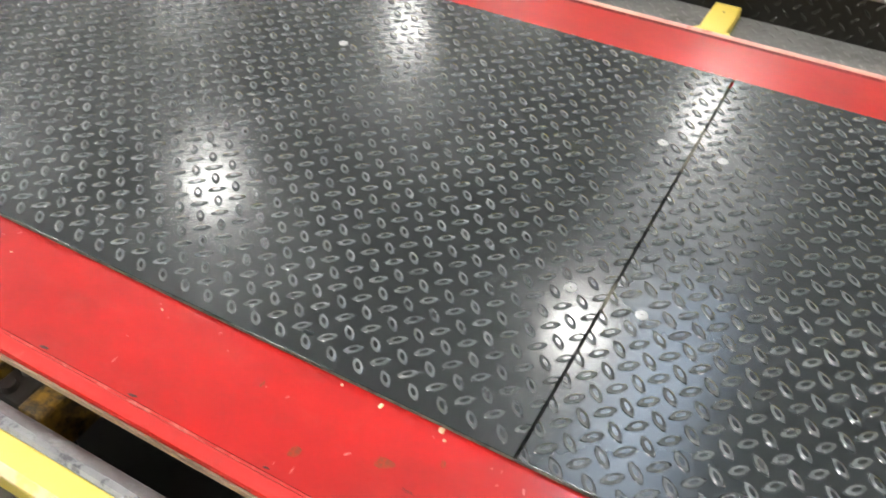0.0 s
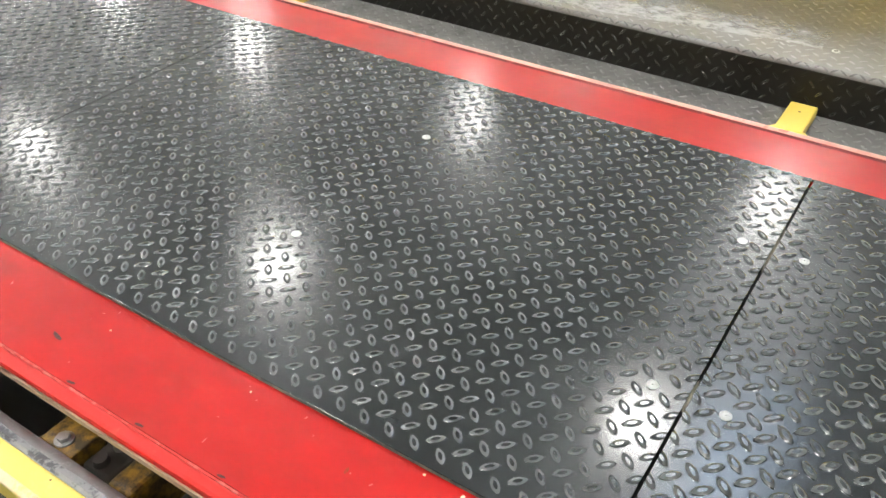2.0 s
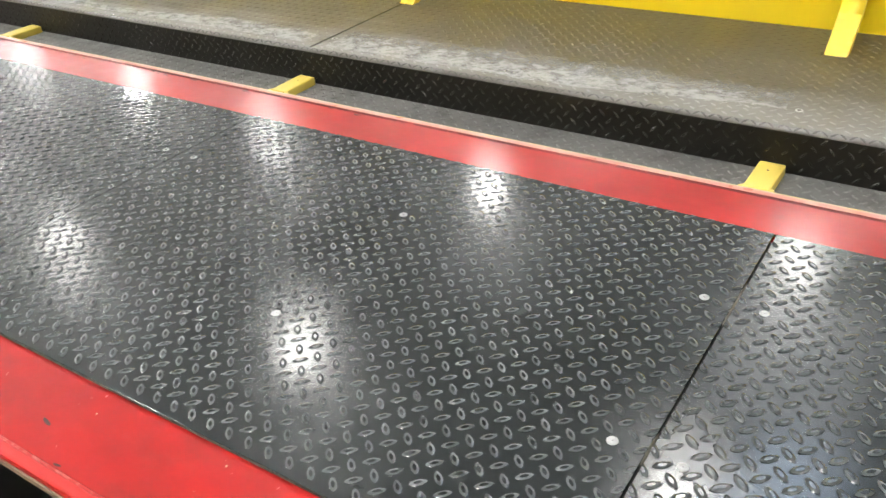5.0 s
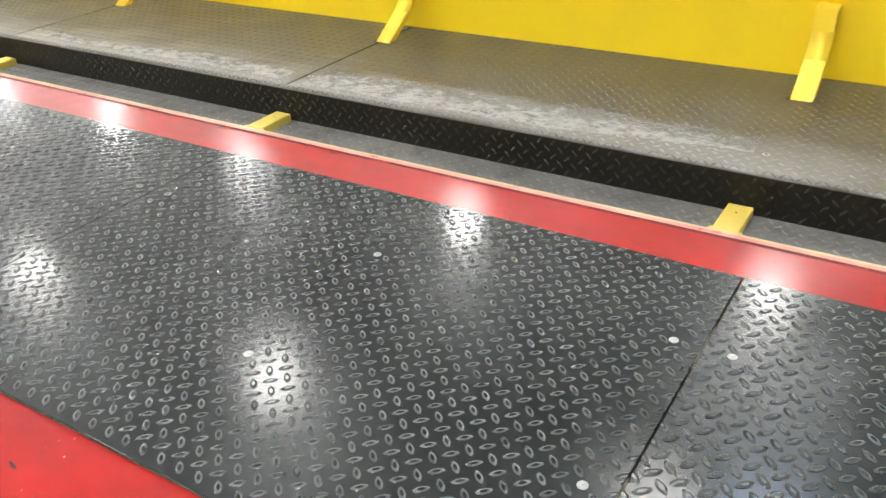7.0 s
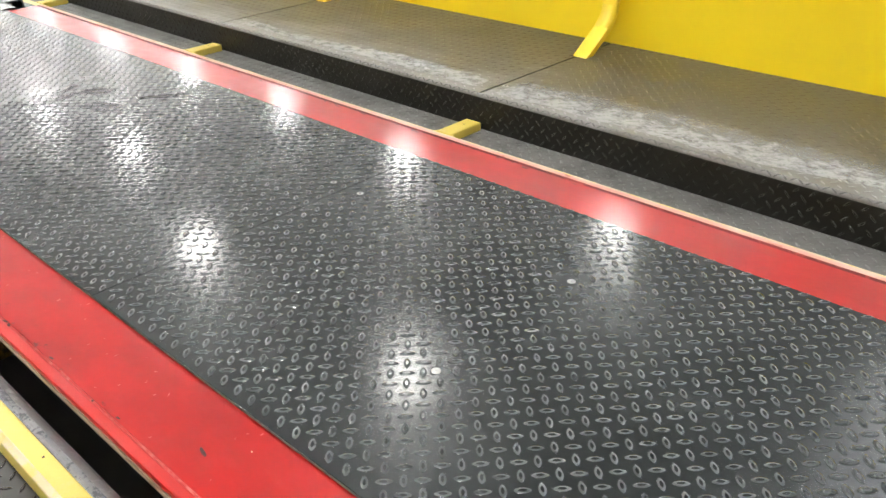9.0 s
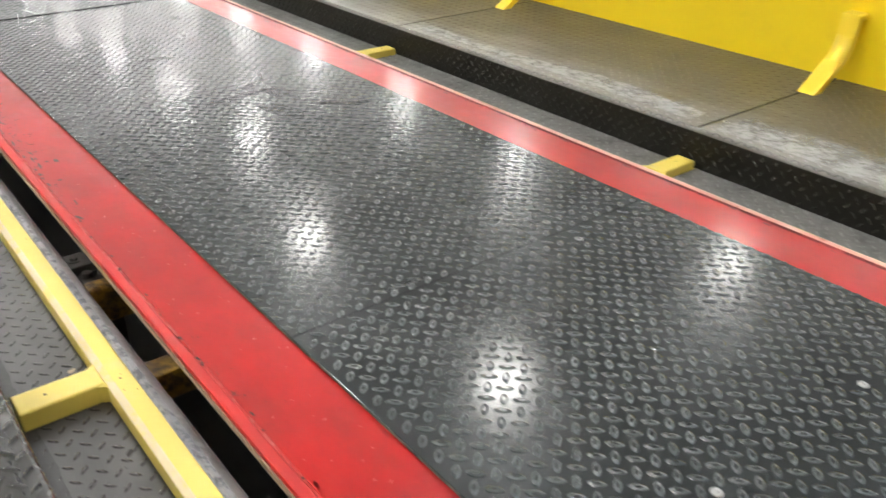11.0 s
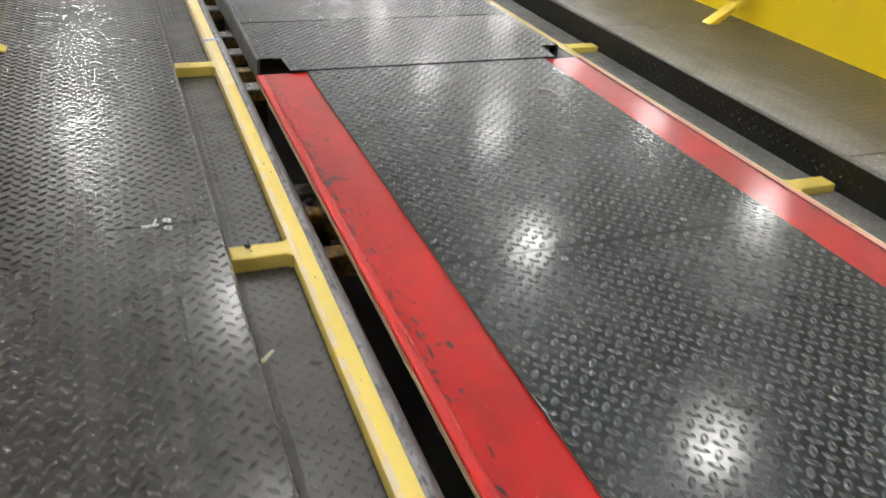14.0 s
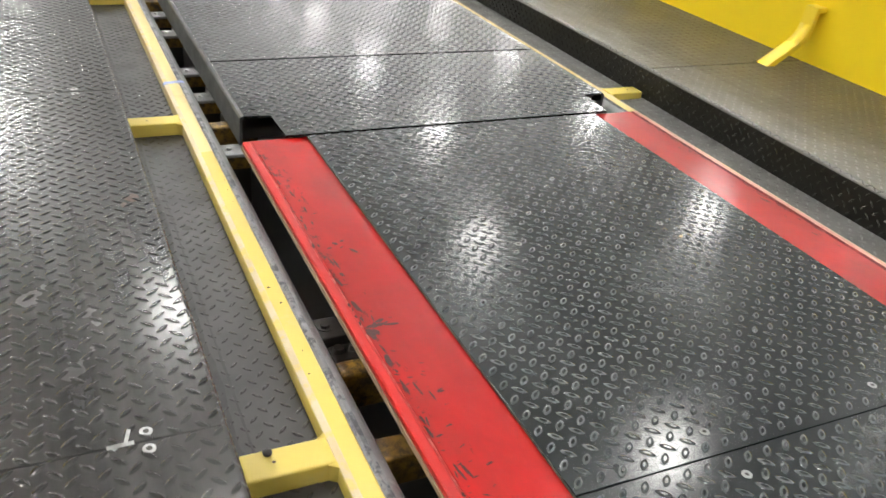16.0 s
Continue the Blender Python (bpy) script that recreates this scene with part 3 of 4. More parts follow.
def washer_bm(radius=0.0125, high=0.0022):
    """A flat washer with a countersunk screw head in it."""
    bm = bmesh.new()
    rings = []
    for r, z in ((radius, 0.0), (radius, high * 0.7), (radius * 0.9, high), (radius * 0.48, high), (radius * 0.44, high * 0.55), (radius * 0.34, high * 0.9),
                 (radius * 0.12, high * 0.9), (radius * 0.10, high * 0.3)):
        rings.append([bm.verts.new((r * math.cos(a), r * math.sin(a), z)) for a in [2 * math.pi * k / 16 for k in range(16)]])
    for a, b in zip(rings, rings[1:]):
        for k in range(16):
            bm.faces.new((a[k], a[(k + 1) % 16], b[(k + 1) % 16], b[k]))
    bm.faces.new(rings[-1])
    return bm


def washer_mesh(hole, coat="zinc", radius=0.0125):
    bm = washer_bm(radius)
    data = bpy.data.meshes.new("screw")
    bm.to_mesh(data)
    bm.free()
    data.materials.append(MAT[coat])
    data.materials.append(MAT["dark"])
    for p in data.polygons:
        if max(math.hypot(*data.vertices[i].co[:2]) for i in p.vertices) < hole:
            p.material_index = 1
    return data


WASHER, FLAT_SCREW, DULL_SCREW = washer_mesh(0.0062), washer_mesh(0.0018, "zinc", 0.0112), washer_mesh(0.0050, "dull_zinc", 0.0112)

# ============ plan ============
W = 1.22                       # width of the tread plates on the platform
BARS = (0.143, 2.043, 3.947, 5.83)     # centres of the yellow crossbars along the line
Z_RED, Z_RAIL, Z_FLOOR = -0.010, -0.080, 0.035
Z_WEST, Z_EAST = -0.130, -0.115              # channel floors
X_LEFT_EDGE, X_RIGHT_EDGE = -0.590, 1.800    # nosings of the raised floors
X_WALL, X_WALL_WEST = 2.765, -1.570

# ============ hall ============
Z_LAMP, Z_ROOF = 15.5, 18.5
ground = part("ground", box(-45, 60, -45, 90, -0.80, -0.60), "concrete")
tagged(ground, "grey concrete pit floor below the conveyor line", "floor", kind="structure")
# walls and roof out of view, added to bounce and mirror the lamp light
for name, dims in (("wall_north", (-45, 60, 90, 90.3, -0.6, Z_ROOF)), ("wall_south", (-45, 60, -45.3, -45, -0.6, Z_ROOF)),
                   ("wall_west", (-45.3, -45, -45, 90, -0.6, Z_ROOF)), ("wall_far_east", (60, 60.3, -45, 90, -0.6, Z_ROOF))):
    tagged(part(name, box(*dims), "cladding"), "plain grey hall wall, unseen, added to close the room", "wall", kind="structure")
tagged(part("ceiling", box(-45, 60, -45, 90, Z_ROOF, Z_ROOF + 0.2), "roof"), "unseen grey roof deck added over the hall", "ceiling", kind="structure")


def hall_lamp(x, y, glow, upper, label):
    lamp = thing("high_bay_light", label, "ceiling light", "high-bay lamps under the roof", at=(x, y, Z_LAMP))
    part("housing", box(-0.74, 0.74, -0.62, 0.62, 0.004, 0.18, 0.03), "cladding", lamp)
    part("diffuser", box(-0.68, 0.68, -0.56, 0.56, -0.03, 0.0), glow, lamp, "glowing white diffuser")
    part("uplight", box(-0.45, 0.45, -0.36, 0.36, 0.184, 0.20), upper, lamp, "added glowing lens that brightens the roof")
    part("hanger", box(-0.03, 0.03, -0.03, 0.03, 0.201, Z_ROOF - Z_LAMP), "dark", lamp)
    return lamp


# added upward lenses brighten the far half of the roof most; the far bay stands a little further east
NEAR_ROWS, FAR_ROWS = (-8.7, 3.6, 16.0, 28.4), (62.0, 73.0, 84.0)
for places, glow, upper, label in (
        # unseen west columns, added and boosted to light the yellow wall
        ([(x, y) for x in (-24.5, -13.7) for y in NEAR_ROWS], "new_lamp", "uplight", "brighter new rectangular high-bay lamp hanging under the roof"),
        ([(1.85, -8.7), (1.85, 3.6), (1.85, 16.0), (2.2, 27.4)], "lamp", "uplight", "bright white rectangular high-bay lamp hanging under the roof"),
        # the same unseen columns further on, added for the far roof
        ([(x, y) for x in (-24.5, -13.7) for y in FAR_ROWS], "lamp", "uplight_strong", "bright white high-bay lamp that also lights the roof"),
        ([(-3.1, y) for y in (44.0, 68.5)], "new_lamp", "uplight_strong", "brighter new high-bay lamp that also lights the roof"),
        # the easternmost column is out of view, added as fill
        ([(x, y) for x in (14.1, 25.9, 37.7) for y in NEAR_ROWS] + [(x, y) for x in (17.6, 27.6, 38.0) for y in (40.5, 51.0)], "aged_lamp", "uplight_middle", "dimmer aged rectangular high-bay lamp hanging under the roof"),
        ([(x, y) for x in (17.6, 27.6, 38.0) for y in FAR_ROWS], "aged_lamp", "uplight_strong", "dimmer aged high-bay lamp that also lights the roof")):
    lamp0 = hall_lamp(*places[0], glow, upper, label)
    for x, y in places[1:]:
        copy_thing(lamp0, pose(x, y, Z_LAMP))



def roof_light(x0, x1, y0, y1, glow, label, pane):
    """A glowing panel with a flat rim under the roof deck."""
    ob = thing("roof_light", label, "roof light", "roof lights", at=((x0 + x1) / 2, (y0 + y1) / 2, Z_ROOF - 0.03))
    hx, hy = (x1 - x0) / 2, (y1 - y0) / 2
    part("panel", box(-hx, hx, -hy, hy, -0.02, 0.0), glow, ob, pane)
    for a0, a1, b0, b1 in ((-hx - 0.1, -hx - 0.002, -hy - 0.1, hy + 0.1), (hx + 0.002, hx + 0.1, -hy - 0.1, hy + 0.1), (-hx, hx, -hy - 0.1, -hy - 0.002), (-hx, hx, hy + 0.002, hy + 0.1)):
        part("frame", box(a0, a1, b0, b1, -0.05, 0.02), "cladding", ob)
    return ob


roof_light(11.0, 20.0, 0.35, 2.75, "daylight", "long bluish daylight panel set in the hall roof", "pale blue translucent panel")
# added glow that stands in for a brightly lit stretch of roof
roof_light(20.4, 28.0, 0.35, 5.6, "dusty_daylight", "grey glowing panel added for a brighter stretch of roof", "dim grey glowing panel")

# ============ conveyor platform ============
platform = thing("conveyor_platform", "black tread plate conveyor platform with glossy red side boards", "conveyor", at=(0, 0, 0))
part("deck", box(-0.16, W + 0.16, -4.2, 5.38, -0.11, -0.0275), "dark", platform)
LUG_START = ((0.02, 0.01), (0.0377, 0.0186), (0.0015, 0.0093), (0.0100, 0.0236), (0.0468, 0.0241))
SEAMS = (-3.598, -1.799, 0.0, 1.797, 3.598, 5.392)
for k, (a, b) in enumerate(zip(SEAMS, SEAMS[1:])):
    spots = [(x, y) for x in (0.366, 0.877) for y in (a + 0.066, (a + b) / 2, b - 0.066) if x > 0.5 or abs(y - 1.797) > 0.1]
    mesh = lugged(rect(0.0, W, a + (0.0006 if k == 3 else 0.0024 if k == 2 else 0.0016), b - (0.0006 if k == 2 else 0.0024 if k == 1 else 0.0016)), 0.0, 0.009, phase=LUG_START[k], free=[(x, y, 0.022) for x, y in spots], worn=trodden(0.6, 1.1, k * 3.1))
    plate = part("tread_plate", mesh, ["plate", "lug"], platform, "black diamond tread plate")
    for x, y in spots:
        part("screw", FLAT_SCREW if k < 3 and y < 1.0 else DULL_SCREW, "zinc", plate, "bright zinc washer and screw" if k < 3 and y < 1.0 else "dull trodden zinc screw", pose(x, y, 0.0002))

# hardened dirt that fills the tight stretches of the seam
for x0, x1 in ((0.335, 0.424), (0.792, 0.975)):
    bm = bmesh.new()
    rows = []
    steps = round((x1 - x0) / 0.006)
    for k in range(steps + 1):
        x, wide = x0 + (x1 - x0) * k / steps, 0.0034 * math.sin(math.pi * (k + 0.3) / (steps + 0.6)) ** 0.5
        off = 0.0012 * noise.noise(Vector((x * 60, 0.0, 2.0)))
        rows.append([bm.verts.new((x, off + e * wide * (1 + 0.5 * noise.noise(Vector((x * 90, e, 0.0)))), z)) for e, z in ((-1.0, -0.001), (-0.5, 0.0009), (0.5, 0.0009), (1.0, -0.001))])
    for p, q in zip(rows, rows[1:]):
        for i in range(3):
            bm.faces.new((p[i], q[i], q[i + 1], p[i + 1]))
    part("seam_dirt", bm, "seam_dirt", platform, "tan hardened dirt filling the seam")

for side in (0, 1):
    sx = (lambda x: x) if side == 0 else (lambda x: W - x)
    lip = 0.1962 if side == 0 else 0.1905
    top = [(sx(x), z) for x, z in ((-0.0003, Z_RED), (-lip, Z_RED), (-lip - 0.0003, Z_RED - 0.0006), (-lip - 0.0003, Z_RED - 0.016), (-0.0003, Z_RED - 0.016))]
    edge_line = [(sx(x), z) for x, z in ((-0.0004, -0.009), (-0.0026, -0.0060), (-0.0016, -0.003), (-0.0004, -0.0022))]
    part("edge_strip", extrusion(edge_line, -4.2, 5.39), "edge_dust", platform, "thin dusty edge strip beside the plates")
    board = part("side_board", extrusion(top, -4.2, 5.405, cuts=8), "red", platform, "glossy red painted side board")
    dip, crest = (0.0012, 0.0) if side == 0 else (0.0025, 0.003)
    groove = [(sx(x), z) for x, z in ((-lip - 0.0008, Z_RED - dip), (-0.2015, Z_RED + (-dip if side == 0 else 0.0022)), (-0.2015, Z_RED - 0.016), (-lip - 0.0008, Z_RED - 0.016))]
    part("crease", extrusion(groove, -4.2, 5.405), "shallow_crease" if side == 0 else "crease", board, "crease with chipped paint, dark red on the right")
    rim = [(sx(x), z) for x, z in ((-0.202, Z_RED - 0.016), (-0.202, Z_RED - 0.0022), (-0.206, Z_RED - 0.0010 + crest), (-0.220, Z_RED - 0.0014 + crest), (-0.2265, Z_RED - 0.003 + crest), (-0.228, Z_RED - 0.006), (-0.228, Z_RED - 0.016))]
    # the right rim's pale pink holds its highlight as colour
    part("rim", extrusion(rim, -4.2, 5.405, cuts=8), "red_rim" if side == 0 else "pink_rim", board, "rounded worn rim, the right one with its highlight in the colour")
    strip = [(sx(x), z) for x, z in ((-0.18, Z_RED - 0.017), (-0.2315, Z_RED - 0.017), (-0.2320, Z_RED - 0.029), (-0.18, Z_RED - 0.030))]
    part("board_edge", extrusion(strip, -4.2, 5.405), "ply", platform, "raw brown board edge")
    skirt = [(sx(x), z) for x, z in ((-0.185, Z_RED - 0.031), (-0.208, Z_RED - 0.031), (-0.204, Z_RED - 0.085), (-0.190, Z_RED - 0.085))]
    part("skirt", extrusion(skirt, -4.2, 5.405), "red", platform)

# next platform down the line
ahead = thing("conveyor_platform", "next conveyor platform covered edge to edge with tread plate", "conveyor", at=(0, 0, 0))
Z_B = 0.004
BL, BR = -0.177, W + 0.177
notched = [(-0.076, 5.398), (W + 0.066, 5.398), (W + 0.080, 5.592), (BR, 5.60), (BR, 6.227), (BL, 6.227), (BL, 5.60), (-0.081, 5.592)]
part("tread_plate", lugged(notched, Z_B, 0.008, phase=(0.0265, 0.0215), worn=trodden(0.45, 1.1, 40)), ["plate", "lug"], ahead, "black tread plate with cut-out corners")
for a, b in ((6.243, 8.03), (8.034, 9.83), (9.834, 11.6)):
    part("tread_plate", lugged(rect(BL, BR, a, b), Z_B, 0.008, phase=(0.0265, 0.0215), worn=trodden(0.45, 1.1, a)), ["plate", "lug"], ahead)
for x, y in ((0.366, 5.465), (0.877, 5.465), (0.366, 6.17), (0.877, 6.17), (0.366, 6.30), (0.877, 6.30)):
    part("screw", DULL_SCREW, "zinc", ahead, "dull trodden zinc screw", pose(x, y, Z_B))
for sx in (lambda x: x, lambda x: W - x):
    lip = [(sx(x), z) for x, z in ((BL, Z_B - 0.001), (BL - 0.010, Z_B - 0.004), (BL - 0.016, Z_B - 0.012), (BL - 0.018, -0.11), (BL - 0.008, -0.11), (BL - 0.006, -0.012), (BL, -0.005))]
    part("side_flange", extrusion(lip, 5.605, 11.6, smooth=False), "flange", ahead, "bent steel side flange")
    back = sorted((sx(-0.172), sx(-0.02)))
    part("stiffener", box(*back, 5.66, 5.69, -0.11, -0.008), "dark", ahead)
part("deck", box(BL + 0.01, BR - 0.01, 5.70, 11.6, -0.11, -0.006), "dark", ahead)

# ============ guide rails ============
for side in (0, 1):
    sx = (lambda x: x) if side == 0 else (lambda x: W - x)
    zc = Z_WEST if side == 0 else Z_EAST
    rail = thing("guide_rail", "yellow and bare steel guide rail with crossbars beside the conveyor", "rail", "guide rails", at=(0, 0, 0))
    prof = [(sx(x), z) for x, z in ((-0.372, zc), (-0.372, Z_RAIL - 0.010), (-0.3715, Z_RAIL - 0.005), (-0.356, Z_RAIL), (-0.316, Z_RAIL + 0.002), (-0.313, Z_RAIL), (-0.313, zc))]
    if side == 0:
        part("rail_top", extrusion(prof, -4.2, 5.50, cuts=4), "yellow", rail, "yellow painted strip with bare worn edge")
        part("rail_top", extrusion(prof, 5.50, 11.8, cuts=3), "pale_yellow", rail, "older faded yellow strip")
    else:
        # here the paler yellow holds the glare and the red board's reflection
        part("rail_top", extrusion(prof, -4.2, 11.8, cuts=6), "pale_yellow", rail, "yellow strip, lightened for glare and red reflection, with bare worn edge")
    band = [(sx(x), z) for x, z in ((-0.3722, Z_RAIL - 0.0065), (-0.3705, Z_RAIL - 0.0035), (-0.357, Z_RAIL + 0.0008), (-0.3545, Z_RAIL + 0.0006), (-0.357, Z_RAIL - 0.001), (-0.370, Z_RAIL - 0.006))]
    part("worn_edge", extrusion(band, -4.2, 11.8), "primer", rail, "cream primer showing along the worn edge")
    steel = [(sx(x), z) for x, z in ((-0.312, zc), (-0.312, Z_RAIL), (-0.306, Z_RAIL + 0.004), (-0.293, Z_RAIL + 0.001), (-0.278, Z_RAIL - 0.008), (-0.267, Z_RAIL - 0.022), (-0.262, Z_RAIL - 0.040), (-0.262, zc - 0.05), (-0.28, zc - 0.05))]
    part("rail_side", extrusion(steel, -4.2, 11.8, smooth=True), "steel", rail, "rubbed grey steel edge")
    bm = bmesh.new()
    lap = []
    for k in range(420):
        y = -0.6 + 0.02 * k
        wob = 0.0030 * noise.noise(Vector((side * 9.0, y * 7, 0.0))) + 0.0016 * noise.noise(Vector((side * 9.0, y * 38, 4.0)))
        lap.append([bm.verts.new((sx(x), y, Z_RAIL + z)) for x, z in ((-0.3115, 0.0012), (-0.306, 0.0052), (-0.2945 + wob, 0.0028), (-0.2932 + wob, 0.0006))])
    for p, q in zip(lap, lap[1:]):
        for i in range(3):
            bm.faces.new((p[i], p[i + 1], q[i + 1], q[i]))
    bmesh.ops.recalc_face_normals(bm, faces=bm.faces[:])
    part("paint_lap", bm, "lap", rail, "uneven lap of grey paint along the steel edge")
    for y in (-1.74, *BARS, 7.72, 9.6):
        a, b = sorted((sx(-0.371), sx(-0.558)))
        part("crossbar", box(a, b, y - 0.040, y + 0.040, zc - 0.002, Z_RAIL - 0.001, 0.005), "yellow", rail, "yellow square tube crossbar")
        a, b = sorted((sx(-0.263), sx(-0.08)))
        part("stub", box(a, b, y - 0.036, y + 0.036, -0.20, -0.118, 0.004), "old_yellow", rail, "grimy yellow stub, tinted as in shade, under the platform")
    # weld fillets where bars meet the rail
    for y in BARS:
        a, b = sorted((sx(-0.369), sx(-0.384)))
        for d in (-1, 1):
            bm = bmesh.new()
            v = [bm.verts.new(c) for c in ((sx(-0.370), y + d * 0.036, Z_RAIL - 0.003), (sx(-0.370), y + d * 0.056, Z_RAIL - 0.004), (sx(-0.392), y + d * 0.0405, Z_RAIL - 0.004),
                                           (sx(-0.370), y + d * 0.040, zc), (sx(-0.370), y + d * 0.050, zc), (sx(-0.386), y + d * 0.0405, zc))]
            for f in ((0, 1, 2), (3, 4, 5), (0, 1, 4, 3), (1, 2, 5, 4), (2, 0, 3, 5)):
                bm.faces.new([v[i] for i in f])
            bmesh.ops.recalc_face_normals(bm, faces=bm.faces[:])
            part("weld", bm, "yellow", rail)

# ============ raised floors and channels ============
for side in (0, 1):
    sx = (lambda x: x) if side == 0 else (lambda x: W - x)
    edge = X_LEFT_EDGE if side == 0 else X_RIGHT_EDGE
    zc = Z_WEST if side == 0 else Z_EAST
    channel = thing("channel_west" if side == 0 else "channel_east", "recessed grey steel channel floor beside the guide rail", "floor", kind="structure")
    inner = sx(-0.370)
    a, b = sorted((inner, edge - 0.02 if side == 0 else edge + 0.02))
    cuts = (-4.2, -1.74, *BARS, 7.72, 9.6, 11.8)
    for y0, y1 in zip(cuts, cuts[1:]):
        part("channel_plate", lugged(rect(a, b, y0 + 0.001, y1 - 0.001), zc, 0.008, phase=(0.01, 0.02), slim=(0.83, 0.57), worn=trodden(0.7, 2.0, 77) if side else lambda x, y: min(0.8, max(0.12, 0.42 + 0.9 * noise.noise(Vector((x * 4, y * 2.2, 8)))))),
             ["channel", "channel_bump"] if side == 0 else ["channel_east", "channel_lug"], channel)
    floor = thing("floor_west" if side == 0 else "floor_east", "raised walkway floor of worn grey tread plate", "floor", kind="structure")
    if side == 0:
        x0, x1 = X_WALL_WEST + 0.002, edge
        cuts = (-4.2, -1.80, 0.13, 2.052, 3.961, 5.865, 7.78, 9.7, 11.8)
    else:
        x0, x1 = edge, X_WALL - 0.002
        cuts = (-4.2, -1.74, 2.03, 3.905, 5.79, 7.69, 9.6, 11.8)
    for y0, y1 in zip(cuts, cuts[1:]):
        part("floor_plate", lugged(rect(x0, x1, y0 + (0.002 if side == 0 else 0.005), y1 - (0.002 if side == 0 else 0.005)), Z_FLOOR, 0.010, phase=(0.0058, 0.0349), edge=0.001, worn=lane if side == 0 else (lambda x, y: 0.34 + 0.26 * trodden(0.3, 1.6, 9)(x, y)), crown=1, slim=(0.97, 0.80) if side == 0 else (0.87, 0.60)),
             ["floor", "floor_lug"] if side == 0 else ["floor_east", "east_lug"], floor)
    if side == 0:
        for y in cuts[2:7]:
            for dy in (-0.024, 0.024):
                part("screw", WASHER, "zinc", floor, "bright zinc washer and screw", pose(-0.728, y + dy, Z_FLOOR))
    else:
        for y in (0.15, *cuts[2:6]):
            part("screw", WASHER, "zinc", floor, "bright zinc washer and screw", pose(1.93, y - 0.03, Z_FLOOR))
    d = 1 if side == 0 else -1
    arc = [(edge + d * (0.0145 * math.sin(k * math.pi / 10) - 0.002), Z_FLOOR - 0.0145 + 0.0145 * math.cos(k * math.pi / 10)) for k in range(6)]
    part("nosing", extrusion([*arc, (edge - d * 0.001, Z_FLOOR - 0.0145), (edge - d * 0.001, Z_FLOOR - 0.002)], -4.2, 11.8), "floor" if side == 0 else "floor_east", floor, "rounded nosing rubbed bright")
    bm = bmesh.new()
    for k in range(290):
        y = -0.4 + k * PITCH_Y / 2
        turn = 1 if k % 2 else -1
        rows = [(math.radians(a), w) for a, w in ((4, 0.003), (22, 0.0065), (45, 0.007), (66, 0.003))]
        rise = 0.0145 + 0.0012 + 0.0008 * noise.noise(Vector((0.0, y * 9, d)))
        grid = []
        for i, (a, w) in enumerate(rows):
            mid = y + turn * (i - 1.5) * 0.006
            grid.append([bm.verts.new((edge + d * ((rise if abs(e) < 1 else 0.014) * math.sin(a) - 0.002), mid + e * w, Z_FLOOR - 0.0145 + (rise if abs(e) < 1 else 0.014) * math.cos(a))) for e in (-1, 0, 1)])
        for p, q in zip(grid, grid[1:]):
            for i in range(2):
                bm.faces.new((p[i], p[i + 1], q[i + 1], q[i])).smooth = True
    bmesh.ops.recalc_face_normals(bm, faces=bm.faces[:])
    tagged(part("nosing_lugs", bm, "nosing" if side == 0 else "nosing_east", floor, "lugs bent over the nosing, rubbed bright"), kind="stuff")
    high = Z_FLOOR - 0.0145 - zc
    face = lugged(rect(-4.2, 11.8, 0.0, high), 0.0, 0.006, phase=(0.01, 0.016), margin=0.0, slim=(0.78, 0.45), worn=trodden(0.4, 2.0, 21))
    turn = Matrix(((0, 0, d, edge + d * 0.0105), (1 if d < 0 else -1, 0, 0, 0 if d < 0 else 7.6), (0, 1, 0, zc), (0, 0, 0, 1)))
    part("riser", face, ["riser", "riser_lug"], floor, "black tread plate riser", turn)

# ============ yellow guard walls and braces ============
wall = part("wall_east", box(X_WALL, X_WALL + 0.06, -4.2, 11.8, -0.6, 0.55, 0.004), "wall_yellow")
tagged(wall, "bright yellow painted guard wall", "wall", kind="structure")
wall = part("wall_guard_west", box(X_WALL_WEST - 0.06, X_WALL_WEST, -4.2, 11.8, -0.6, 0.55, 0.004), "wall_yellow")
tagged(wall, "bright yellow painted guard wall", "wall", kind="structure")


def brace():
    """A flat bar that rises from the floor, bends upright and turns back to the wall."""
    line = [(0.0, 0.0), (0.085, 0.056), (0.165, 0.108), (0.196, 0.136), (0.214, 0.165), (0.223, 0.20), (0.232, 0.285), (0.299, 0.288)]
    under = [(0.299, 0.262), (0.258, 0.260), (0.250, 0.20), (0.240, 0.155), (0.220, 0.118), (0.185, 0.086), (0.10, 0.030), (0.055, 0.0)]
    ob = thing("wall_brace", "bent yellow brace bar between walkway floor and wall", "brace", "yellow wall braces")
    bm = extrusion(line + under, -0.04, 0.04)
    bmesh.ops.bevel(bm, geom=[e for e in bm.edges if len(e.link_faces) == 2 and e.calc_face_angle(0) > 1.2], offset=0.003, segments=2, affect="EDGES")
    for f in bm.faces:
        f.smooth = abs(f.normal.y) < 0.5 and 0.09 < f.calc_center_median().z < 0.24
    part("bar", bm, "deep_yellow", ob)
    part("slot", box(-0.012, 0.03, 0.041, 0.052, 0.0005, 0.0015), "dark", ob, "dark slot in the floor")
    return ob


first = brace()
first.matrix_basis = pose(2.465, 0.126, Z_FLOOR)
for y in (-1.78, 2.007, 3.878, 5.764, 7.65):
    copy_thing(first, pose(2.465, y, Z_FLOOR))
for y in (-1.72, 0.16, 2.05, 3.92, 5.82, 7.71):
    copy_thing(first, pose(-1.27, y, Z_FLOOR, 0, 0, 180))

